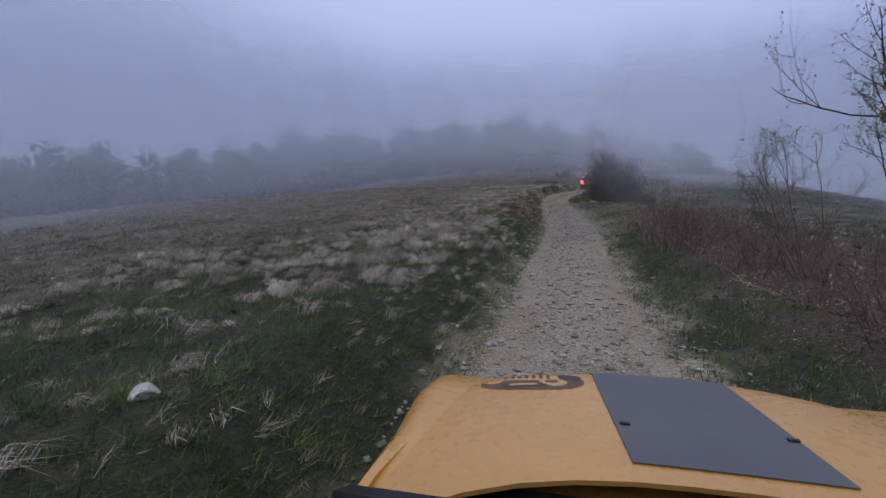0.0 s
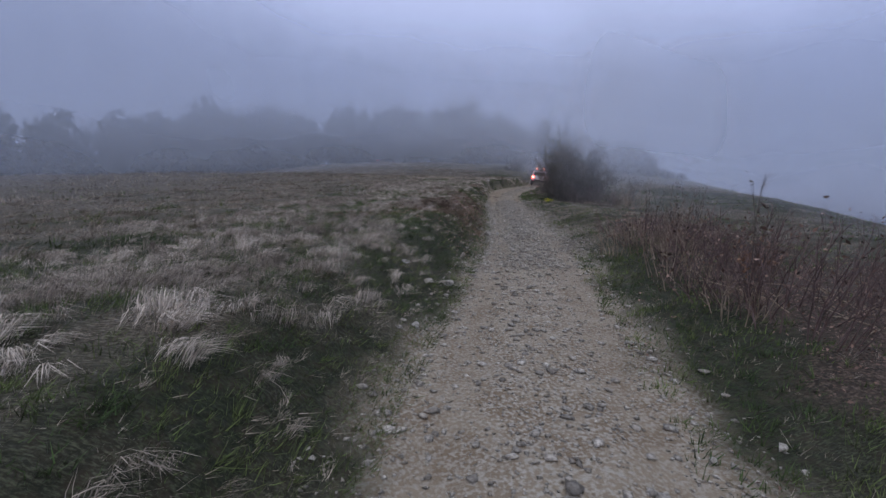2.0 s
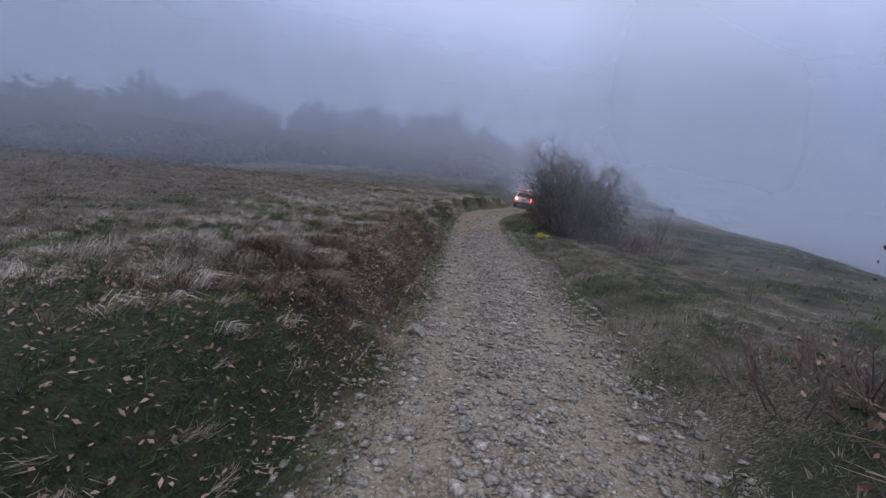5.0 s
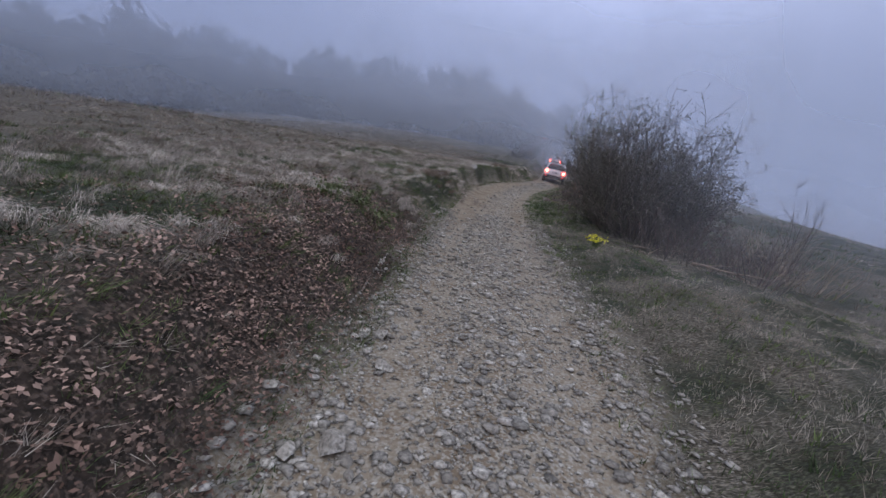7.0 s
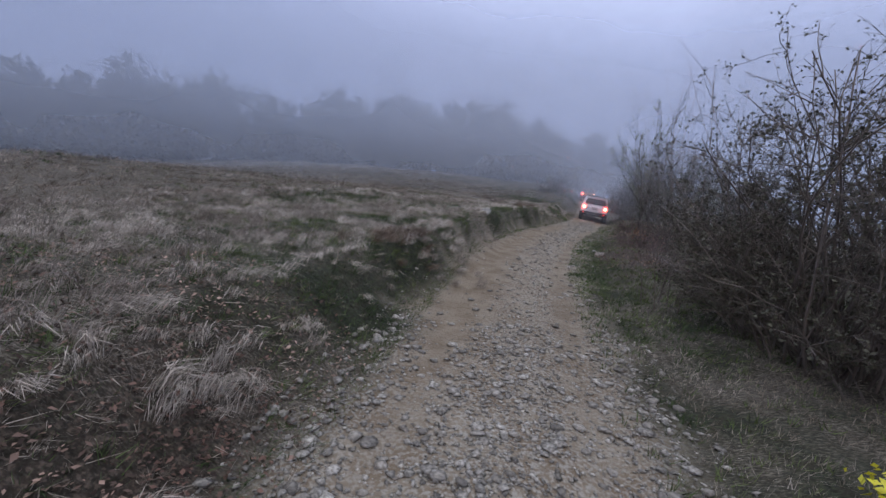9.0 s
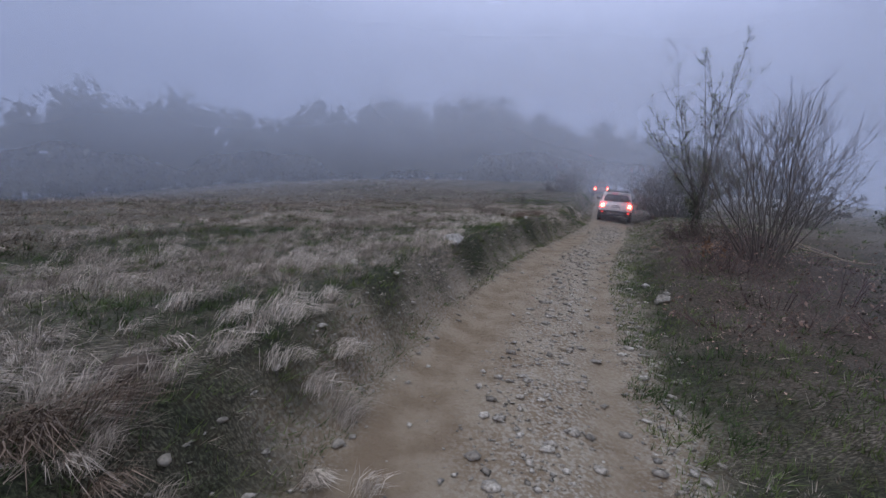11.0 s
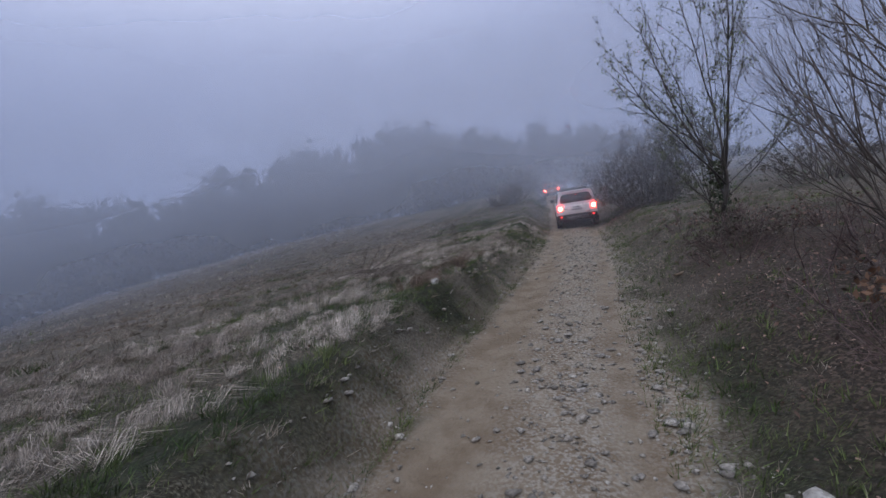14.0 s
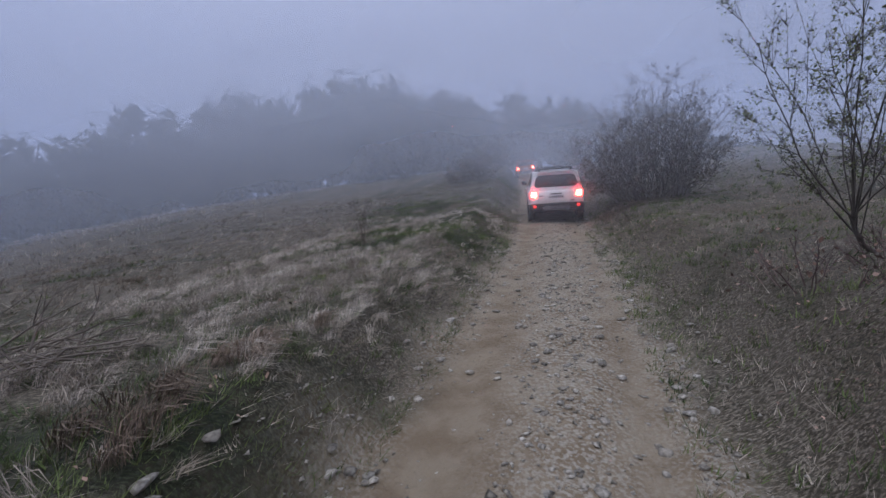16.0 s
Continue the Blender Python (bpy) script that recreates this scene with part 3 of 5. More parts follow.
    kept = rng.rand(len(x)) > 0.92 * litter_at(x, y)
    x, y, d = x[kept], y[kept], d[kept]
    pick = rng.rand(len(x)) < d
    h = 0.05 + 0.07 * rng.rand(pick.sum())
    blades("dry_grass", x[pick], y[pick], h, h * 0 + 0.0026, 1.3, GRASS_DRY, "thin bleached grass along the track's edge", "grass", 12, 15, bent=False)
    h = 0.05 + 0.08 * rng.rand((~pick).sum())
    blades("green_grass", x[~pick], y[~pick], h, h * 0 + 0.004, 0.85, GRASS_GREEN, "short green grass along the track's edge", "grass", 12, 16, bent=False)
    x, y, u, rng = field(9000, 0, 90, 6.2, 45, 37)
    h = 0.12 + 0.12 * rng.rand(len(x))
    pick = rng.rand(len(x)) < 0.65 + 0.3 * wave(x, y, 9, 43)
    blades("green_grass", x[pick], y[pick], h[pick], h[pick] * 0 + 0.014, 0.9, GRASS_GREEN, "green grass beyond the hedge", "grass", 7, 7, bent=False)
    blades("dry_grass", x[~pick], y[~pick], h[~pick], h[~pick] * 0 + 0.012, 1.0, GRASS_DRY, "bleached grass beyond the hedge", "grass", 7, 8, bent=False)
    # big pale tussocks, the ones that stand out
    tus = [(-2.3, 6.2), (-2.9, 6.0), (-1.4, 6.2), (-0.9, 6.6), (-0.4, 6.8), (-3.8, 6.4), (-4.6, 6.7), (-5.2, 7.2), (-1.6, 5.4), (-2.2, 7.6), (-0.6, 7.7), (-3.3, 8.0), (0.1, 8.6), (-1.3, 8.9), (1.0, 11.1), (0.9, 10.6), (0.3, 10.2), (-0.3, 9.6), (3.0, 17.7), (2.6, 21.0), (2.1, 20.4), (-2.6, 5.2), (-0.75, 5.6), (-1.9, 6.7), (-4.3, 7.5), (-3.4, 6.9), (-1.9, 4.6), (-0.2, 6.1), (-3.0, 9.2), (-4.9, 9.8), (0.4, 12.4), (-0.6, 11.0), (-1.3, 11.2), (1.2, 12.6),
           (1.9, 16.4), (2.2, 18.2), (2.2, 17.1), (1.6, 17.6), (2.5, 19.2), (4.2, 24.4), (5.6, 26.3), (6.9, 30.3), (7.4, 32.0), (7.3, 31.5), (6.7, 31.8), (6.4, 30.9), (8.2, 35.9), (6.2, 36.8), (9.2, 41.2), (7.8, 40.3)]
    px, py = np.array([p[0] for p in tus]), np.array([p[1] for p in tus])
    rng = np.random.RandomState(9)
    px, py = (np.repeat(px, 8) + rng.normal(0, 0.27, len(px) * 8)), (np.repeat(py, 8) + rng.normal(0, 0.24, len(py) * 8))
    # shaggy combed clumps all over the meadow
    x, y, u, r2 = field(17000, -1.5, 52, -6.5, -1.45, 38)
    keep = r2.rand(len(x)) < (0.06 + 0.5 * np.clip(dry_at(x, y), 0, 1) ** 1.5) * (1 - 0.92 * np.clip(litter_at(x, y), 0, 1))
    x, y = x[keep], y[keep]
    blades("shaggy_grass", x, y, 0.10 + 0.14 * r2.rand(len(x)) ** 1.5, x * 0 + 0.0019, 1.25, GRASS_PALE, "long bleached grass combed down by the snow", "grass", 50, 17, wind=(0.9, 0.25), comb=0.9)
    x, y, u, r2 = field(7000, -1.5, 52, -6.0, -1.25, 39)
    keep = r2.rand(len(x)) < 1 - 0.3 * np.clip(litter_at(x, y), 0, 1)
    x, y = x[keep], y[keep]
    half = r2.rand(len(x)) < 0.6
    blades("green_tuft_grass", x[half], y[half], 0.07 + 0.09 * r2.rand(half.sum()), x[half] * 0 + 0.0028, 1.0, GRASS_GREEN, "soft green tufts among bleached grass", "grass", 26, 18, wind=(0.9, 0.25), bent=False, comb=1.1)
    half = ~half
    blades("brown_tuft_grass", x[half], y[half], 0.07 + 0.08 * r2.rand(half.sum()), x[half] * 0 + 0.0022, 1.3, GRASS_DRY, "short brownish tufts of dead grass", "grass", 28, 19, wind=(0.9, 0.25), bent=False, comb=1.1)
    old = np.array([(2.95, 17.3), (2.5, 16.6), (3.1, 18.5), (2.6, 17.6), (3.0, 16.4), (2.6, 16.9), (2.2, 16.2), (3.3, 17.0), (6.4, 30.4), (6.2, 30.0), (6.65, 30.6), (10.6, 41.0), (10.9, 41.6), (11.3, 42.3), (10.4, 40.5)])
    old = np.repeat(old, 9, 0) + rng.normal(0, 0.2, (len(old) * 9, 2))
    blades("brown_tussock_grass", old[:, 0], old[:, 1], rng.uniform(0.12, 0.28, len(old)), old[:, 0] * 0 + 0.0024, 1.15, GRASS_BROWN, "shaggy brown tussocks hanging over the bank", "grass", 90, 20, wind=(0.8, -0.2), comb=0.7)
    blades("tussock_grass", px, py, rng.uniform(0.13, 0.27, len(px)), px * 0 + 0.0022, 1.1, GRASS_PALE, "thick drooping tussocks of pale dead grass", "grass", 95, 10, wind=(0.7, 0.25), comb=0.7)


def litter_mesh(name, pts, size, mat, rng):
    """Oval dry leaves, a little curled, lying nearly flat."""
    n = len(pts)
    a = rng.uniform(0, 6.28, n)
    tilt = rng.normal(0, 0.38, (n, 2))
    s = (size * rng.uniform(0.55, 1.5, n))[:, None]
    x = np.stack([np.cos(a), np.sin(a), tilt[:, 0]], 1)
    y = np.stack([-np.sin(a), np.cos(a), tilt[:, 1]], 1) * rng.uniform(0.4, 0.75, n)[:, None]
    up = np.array([[0, 0, 1.0]]) * rng.uniform(-0.1, 0.45, n)[:, None]
    v = np.stack([pts - x * s, pts + y * s + up * s, pts + x * s, pts - y * s + up * s], 1).reshape(-1, 3)
    i = np.arange(n)[:, None] * 4
    f = np.concatenate([i + np.array([[0, 2, 1]]), i + np.array([[0, 3, 2]])])
    return quick_mesh(name, v, f, mat, 3)


def fallen_leaves():
    vs = []
    for n, y0, y1, u0, u1, seed in ((95000, 14, 28, -4.2, -1.1, 51), (34000, -2, 14, 1.9, 6.5, 52), (34000, 28, 50, 1.2, 8, 53), (6000, 38, 50, -4.5, -1.2, 54), (2500, -2, 14, 1.0, 2.6, 55)):
        x, y, u, rng = field(n, y0, y1, u0, u1, seed)
        want = litter_at(x, y)
        if seed >= 54:
            want = want * 0 + 0.3 * (wave(x, y, 2.0, 56) > 0.1)
        want = want * (1 - 0.6 * (wave(x, y, 1.5, 88) > 0.3))
        keep = rng.rand(len(x)) < 0.15 * (seed == 51) + 0.9 * want
        x, y = x[keep], y[keep]
        vs.append(np.stack([x, y, ground_z(x, y) + 0.01 + 0.05 * rng.rand(len(x))], 1))
    tagged(litter_mesh("fallen_leaves", np.concatenate(vs), 0.0145, LEAF_DEAD, np.random.RandomState(57)), "brown fallen leaves matted over the bank and under bushes", "leaves", kind="stuff")


sow()
fallen_leaves()


# ---------------------------------------------------------------- bushes and trees beside the track
def hedge():
    rng = np.random.RandomState(61)
    k = 0
    while k < 78:
        y = rng.uniform(-1.5, 16.0)
        u = rng.uniform(2.6 - 0.4 * float(step(6, 10, y)), 5.2 - 0.9 * float(step(8, 12, y)))
        x = float(mid_x(y)) + u / 0.95
        if math.hypot(x - 5.3, y - 6.0) < 0.5:
            continue
        low = float(step(11, 14, y))
        shrub(x, y, rng.uniform(0.8, 1.35) * (1 - 0.4 * low), rng.uniform(1.3, 2.0), 17, 200 + k, "tangle of leafless reddish brown brambles", levels=1, kids=6, upright=0.8, leaf=LEAF_DEAD if k % 3 == 0 else None,
              per_tip=1, leaf_size=0.03, r=0.010, name="bramble", category="bramble", droop=0.09, wood=CANE, group="brambles along the track", base=0.4)
        k += 1
    for k in range(26):
        y = rng.uniform(32.5, 43)
        x = float(mid_x(y)) + rng.uniform(2.1, 4.6) / 0.95
        shrub(x, y, rng.uniform(0.4, 0.8), rng.uniform(1.1, 1.8), 20, 300 + k, "low tangle of brown brambles over leaf litter", levels=1, kids=5, upright=0.7, leaf=LEAF_DEAD if k % 2 else None,
              per_tip=1, leaf_size=0.025, r=0.008, name="bramble", category="bramble", droop=0.09, wood=CANE, group="low brambles under the trees", base=0.42)
    for k, (x, y, h, w) in enumerate(((5.9, 11.6, 0.95, 1.1), (6.7, 12.6, 1.15, 1.0), (7.3, 13.3, 1.0, 1.1), (6.1, 13.6, 0.7, 1.1), (6.4, 13.0, 0.8, 1.2), (6.3, 12.2, 0.7, 1.1), (7.8, 12.9, 0.6, 1.0), (5.7, 11.0, 0.7, 0.9), (5.3, 9.7, 0.6, 0.9), (6.9, 14.2, 0.6, 1.0))):
        shrub(x, y, h, w, 12, 140 + k, "dead pale canes and seed stalks", levels=1, kids=4, r=0.009, name="weed", category="weed", wood=DEAD_CANE if k != 1 else TWIG, group="dead weeds", base=0.35, upright=1.2)


hedge()
for k, (x, y, h, n) in enumerate(((6.15, 10.3, 1.65, 4), (8.3, 14.9, 1.5, 4), (7.55, 13.5, 1.6, 3), (9.8, 16.1, 1.5, 3), (7.8, 15.3, 1.45, 2), (10.9, 19.4, 0.8, 3), (11.9, 17.8, 0.7, 2))):
    shrub(x, y, h, 0.7, n, 180 + k, "slender budding sapling standing out of brambles" if h > 1 else "dark dry weed stalks in the grass", levels=1, kids=7, upright=1.5, leaf=BUD_BROWN, per_tip=2, leaf_size=0.022, r=0.011, name="sapling" if h > 1 else "weed", category="sapling" if h > 1 else "weed", base=0.12, spread=0.5, kid_len=(0.15, 0.35))


def dead_sticks():
    """Pale dead canes lying criss-cross in the brambles."""
    rng = np.random.RandomState(63)
    for k in range(26):
        y = rng.uniform(4, 15)
        x = float(mid_x(y)) + rng.uniform(2.2, 3.9) / 0.95
        w = Wood(400 + k)
        w.limb((0, 0, 0.03), (1, 0, rng.uniform(0.1, 0.9)), rng.uniform(0.5, 1.0), 0.009, 1, 0.5, 0.08, 0.08, 2)
        ob = w.mesh("dead_cane", DEAD_CANE)
        ob.matrix_world = pose(x, y, float(ground_z(x, y)), 0, 0, rng.uniform(0, 360))
        tagged(ob, "pale dead cane leaning in the brambles", "cane", "dead canes")


dead_sticks()
shrub(5.4, 6.05, 2.3, 2.0, 6, 71, "bare many-branched sapling among brambles", levels=3, kids=5, r=0.015, name="sapling", category="sapling", base=0.03, spread=0.6, upright=1.3, lean=(-0.75, 0.1), leaf=BUD_BROWN, per_tip=1, leaf_size=0.014)
bush(11.75, 28.5, 4.2, 4.7, 240, 72, "dense dark thorn bush with first small leaves", "thorn_bush", THORN_LEAF, 3, 0.02, 0.018, kids=7, finest=0.0042)
shrub(10.5, 30.2, 3.9, 1.3, 7, 73, "long thin shoots standing out of a thorn bush", levels=1, kids=5, r=0.011, name="shoot", category="shrub", base=0.35, upright=1.6)
for k, (x, y) in enumerate(((11.3, 25.6), (12.4, 25.5), (10.9, 26.1), (13.2, 26.0), (12.0, 26.1), (11.5, 26.6), (12.8, 26.6), (13.8, 25.6), (12.2, 25.0), (13.5, 27.0), (11.2, 27.1), (14.2, 26.6))):
    shrub(x, y, 0.9 + 0.22 * (k % 3), 2.1, 20, 150 + k, "arching leafless canes in front of a thorn bush", levels=1, kids=6, r=0.010, name="bramble", category="bramble", droop=0.1, group="canes by the thorn bush", base=0.35, wood=(TWIG, CANE, TWIG, DEAD_CANE)[k % 4])
shrub(13.9, 26.4, 2.3, 1.8, 8, 160, "thin leafless shoots beside a thorn bush", levels=1, kids=6, r=0.012, name="sapling", category="sapling", base=0.2, upright=1.4)
bush(12.5, 31.6, 3.3, 2.0, 70, 73, "budding bush close to the track", "bush", LEAF_DARK, 5, 0.012, 0.011, finest=0.0028)
shrub(14.95, 37.4, 3.5, 3.3, 46, 74, "bare willow shrub with many upright stems", levels=2, kids=5, r=0.016, name="willow_shrub", category="shrub", base=0.1, upright=1.15, spread=0.4, leaf=BUD_BROWN, per_tip=1, leaf_size=0.012)
shrub(13.75, 37.2, 0.5, 0.6, 5, 75, "small seedling keeping reddish withered leaves", levels=1, kids=4, leaf=LEAF_RED, per_tip=4, leaf_size=0.04, r=0.006, name="seedling", category="seedling")
shrub(6.4, 10.8, 0.7, 0.7, 7, 85, "small oak seedling keeping pale brown leaves", levels=1, kids=4, leaf=LEAF_RED, per_tip=4, leaf_size=0.04, r=0.006, name="seedling", category="seedling")
bush(15.2, 40.3, 0.8, 1.7, 40, 76, "low brown thicket of fine twigs under a tree", "thicket", BUD_BROWN, 2, 0.016, 0.009, CANE, kids=6, finest=0.003)
bush(20.9, 51.0, 4.3, 5.0, 170, 78, "large rounded twiggy bush", "bush", BUD_BROWN, 4, 0.022, 0.016, GREY_TWIG, kids=6, finest=0.005)
bush(20.5, 66.0, 2.8, 4.2, 70, 79, "dark bush on the brow of the hill", "bush", BUD_BROWN, 2, 0.03, 0.02, GREY_TWIG, kids=6, finest=0.006)
bush(17.6, 60.5, 1.7, 3.6, 60, 80, "low brown scrub on the brow of the hill", "scrub", BUD_BROWN, 2, 0.026, 0.014, GREY_TWIG, kids=6, finest=0.006)
shrub(12.1, 47.9, 1.0, 0.8, 6, 81, "thin bare sapling in rough grass", levels=1, kids=4, r=0.009, name="sapling", category="sapling", base=0.1, upright=1.6)
bush(23.0, 45.5, 3.0, 3.6, 36, 83, "bare twiggy bush in the field", "bush", BUD_BROWN, 3, 0.03, kids=5, finest=0.007)


def tree(x, y, height, seed, label, leaf, per_tip, leaf_size, stems, ivy=0.0, lean=0.35, r=0.075, levels=3, kids=4, extra=(), fork=1.5, spur=(0.15, 0.42)):
    z = float(ground_z(x, y))
    top = thing("tree", pose(x, y, z - 0.06), label, "tree")
    trunk = Wood(seed)
    rng = trunk.rng
    pts = [np.array([0.0, 0, 0])]
    for i in range(6):
        pts.append(pts[-1] + np.array([rng.normal(0, 0.04), rng.normal(0, 0.04), fork / 6]))
    trunk.add(np.array(pts), r * 1.7, r * 1.15, 9)
    put_under(trunk.mesh("trunk", TREE_TWIG), top)
    w = Wood(seed + 1)
    for i in range(stems):
        a = 2 * math.pi * i / stems + rng.uniform(-0.4, 0.4)
        st = pts[rng.randint(3, 7)]
        tall = i % 3 == 0
        q = lean * (rng.uniform(0.1, 0.6) if tall else rng.uniform(1.0, 3.0))
        w.limb(st, (math.cos(a) * q, math.sin(a) * q, 1.0), height * (rng.uniform(0.65, 0.88) if tall else rng.uniform(0.38, 0.6)), r * rng.uniform(0.35, 0.7), levels, 0.7, -0.05, 0.07, kids, kid_len=spur)
    for st, way, ln in extra:
        w.limb(np.array(st), way, ln, r * 0.5, 2, 0.7, 0.01, 0.08, 5)
    w.squash(height * 0.42, height)
    put_under(w.mesh("crown", TREE_TWIG), top)
    put_under(w.leaves("foliage", leaf, per_tip, leaf_size, 0.04), top)
    if ivy:
        q = rng.rand(600)
        p = np.stack([rng.normal(0, 0.09, 600), rng.normal(0, 0.09, 600), q * ivy], 1)
        put_under(leaf_mesh("ivy", p, 0.032, LEAF_DARK, rng), top)
    return top


tree(15.65, 40.95, 5.8, 90, "budding wild fruit tree with ivy round its trunk", LEAF_GREEN, 4, 0.016, 17, ivy=1.3, r=0.026, levels=2, kids=10, lean=0.42, fork=1.3, spur=(0.06, 0.30))
tree(17.2, 42.8, 4.3, 94, "slender leaning tree with several stems and opening buds", LEAF_GREEN, 3, 0.014, 14, r=0.017, levels=2, kids=11, lean=0.42, fork=0.45, spur=(0.08, 0.32))
tree(9.5, 8.6, 6.4, 92, "alder with catkins overhanging the hedge", CATKIN, 5, 0.026, 8, lean=0.3, r=0.05, levels=2, kids=9, extra=(((0, 0, 2.9), (-1.0, 0.12, 0.28), 3.6), ((0, 0, 3.4), (-0.8, -0.3, 0.5), 3.0)))


def brush_pile(x, y):
    top = thing("brush_pile", pose(x, y, float(ground_z(x, y))), "heap of cut dead branches on the meadow", "brush pile")
    for k in range(34):
        w = Wood(95 + k)
        a = w.rng.uniform(0, 6.28)
        st = np.array([w.rng.normal(0, 0.28), w.rng.normal(0, 0.2), w.rng.uniform(0.04, 0.22)])
        w.limb(st, (math.cos(a), math.sin(a) * 0.6, w.rng.uniform(0.0, 0.3) if k % 6 else 1.1), w.rng.uniform(0.35, 0.75), 0.009, 1, 0.7, 0.06, 0.12, 4)
        put_under(w.mesh("branch", TWIG), top)


brush_pile(9.8, 42.7)


def lying_branch(x, y, turn, length, label):
    w = Wood(int(x * 7))
    w.limb((0, 0, 0.04), (1, 0, 0.03), length, 0.022, 1, 0.6, 0.0, 0.06, 4)
    ob = w.mesh("fallen_branch", DEAD_CANE)
    ob.matrix_world = pose(x, y, float(ground_z(x, y)) + 0.03, 0, 0, turn)
    tagged(ob, label, "branch")


lying_branch(14.2, 40.4, 10, 0.9, "short grey dead branch lying on the verge")
lying_branch(17.6, 37.6, 120, 1.6, "long bleached branch lying in the grass")
lying_branch(10.6, 26.6, 20, 1.1, "bleached dead branch under the thorn bush")
lying_branch(12.4, 27.0, 200, 1.3, "grey dead branch under the thorn bush")
lying_branch(10.3, 25.9, 35, 1.0, "bleached dead branch under the thorn bush")
lying_branch(11.0, 25.3, 340, 1.2, "bleached dead branch under the thorn bush")


def flowers(x, y):
    top = thing("primrose_clump", pose(x, y, float(ground_z(x, y))), "clump of bright yellow spring flowers", "flowers")
    rng = np.random.RandomState(3)
    p = np.stack([rng.normal(0, 0.09, 70), rng.normal(0, 0.08, 70), rng.uniform(0.1, 0.24, 70)], 1)
    put_under(leaf_mesh("blossom", p, 0.028, YELLOW_PETAL, rng), top)
    w = Wood(4)
    for q in p[::2]:
        w.add(np.array([[q[0] * 0.5, q[1] * 0.5, 0], q * 0.6 + np.array([0, 0, 0.03]), q]), 0.004, 0.003, 3)
    put_under(w.mesh("stalk", GRASS_GREEN), top)


flowers(9.45, 26.07)
for k, (x, y) in enumerate(((4.9, 24.3), (5.2, 24.5), (4.6, 23.9))):
    shrub(x, y, 0.35, 0.5, 8, 170 + k, "small leafy green weed on the bank", levels=1, kids=3, leaf=LEAF_GREEN, per_tip=5, leaf_size=0.03, r=0.005, name="weed", category="weed", wood=GRASS_GREEN, group="green weeds")


# ---------------------------------------------------------------- woods across the meadow
WOOD_LINE = np.array([(-62, 4), (-48, 27), (-37, 43), (-28, 54), (-18, 62), (-10, 70), (-2, 75.5), (6, 75), (13, 73), (20, 77), (31, 85), (42, 84), (56, 82)], float)
WOOD_TALL = np.array([9.0, 9.5, 10.5, 11.0, 12.5, 9.0, 12.0, 12.0, 12.5, 11.0, 9.5, 9.0, 8.0])
# trees set across the track to fill a gap in the camera's view
WOOD_END = np.array([(17, 86), (25, 95), (34, 97), (45, 92)], float)


def wood_tree(rng, low=0.18, wide=(0.2, 0.3), boughs=12, sprays=460):
    """One leafless forest tree, 1 m high: quads of its stem and boughs, and the middles of its budding sprays."""
    vs, fs, n = [], [], 0
    bend = rng.normal(0, 0.02, (3, 2))
    stem = np.array([(0, 0, 0), (*bend[0], 0.3), (*(bend[0] + bend[1]), 0.6), (*bend.sum(0), 0.96)])
    half = rng.uniform(*wide)
    wob = rng.uniform(0, 6.28, 4)
    sticks = [(stem, 0.018, 0.004, 5)]
    for k in range(boughs):
        q = rng.uniform(low, 0.95)
        foot = np.array([np.interp(q, stem[:, 2], stem[:, i]) for i in (0, 1)] + [q * 0.96])
        a = rng.uniform(0, 6.28)
        reach = half * math.sqrt(max(0.05, 1 - ((q - 0.42) / 0.6) ** 2)) * rng.uniform(0.6, 1.15)
        out = np.array([math.cos(a) * reach, math.sin(a) * reach, reach * rng.uniform(0.35, 0.95)])
        sticks.append((np.array([foot, foot + out * 0.5 - np.array([0, 0, 0.06 * reach]), foot + out]), 0.0055, 0.0012, 3))
    for path, r0, r1, sides in sticks:
        v, f = tube(path, r0, r1, sides)
        vs.append(v)
        fs.append(f + n)
        n += len(v)
    a, c = rng.uniform(0, 6.28, sprays), rng.uniform(-1, 1, sprays)
    r = rng.uniform(0.25, 1.0, sprays) ** 0.6
    lump = 1 + 0.16 * np.sin(3 * a + wob[0] + 4 * c) + 0.12 * np.sin(5 * a + wob[1] - 6 * c) + 0.08 * np.sin(9 * a + wob[2])
    side = np.sqrt(1 - c * c) * r * half * lump * 1.1
    mid, tall = 0.5 * (low + 1.0), 0.5 * (1.0 - low) * 1.02
    buds = np.stack([np.cos(a) * side, np.sin(a) * side, mid + c * r * tall * (1 + 0.1 * np.sin(4 * a + wob[3]))], 1)
    buds[:, :2] += np.stack([np.interp(buds[:, 2], stem[:, 2], stem[:, i]) for i in (0, 1)], 1)
    inner = rng.rand(sprays) < 0.3
    buds[inner] = (buds[inner] - np.array([0, 0, mid])) * np.array([0.62, 0.62, 0.84]) + np.array([0, 0, mid])
    size = np.where(inner, 0.05, 0.0155) * rng.uniform(0.8, 1.25, sprays) * (2.0 if low == 0 else 1.0)
    return np.concatenate(vs), np.concatenate(fs), buds, size


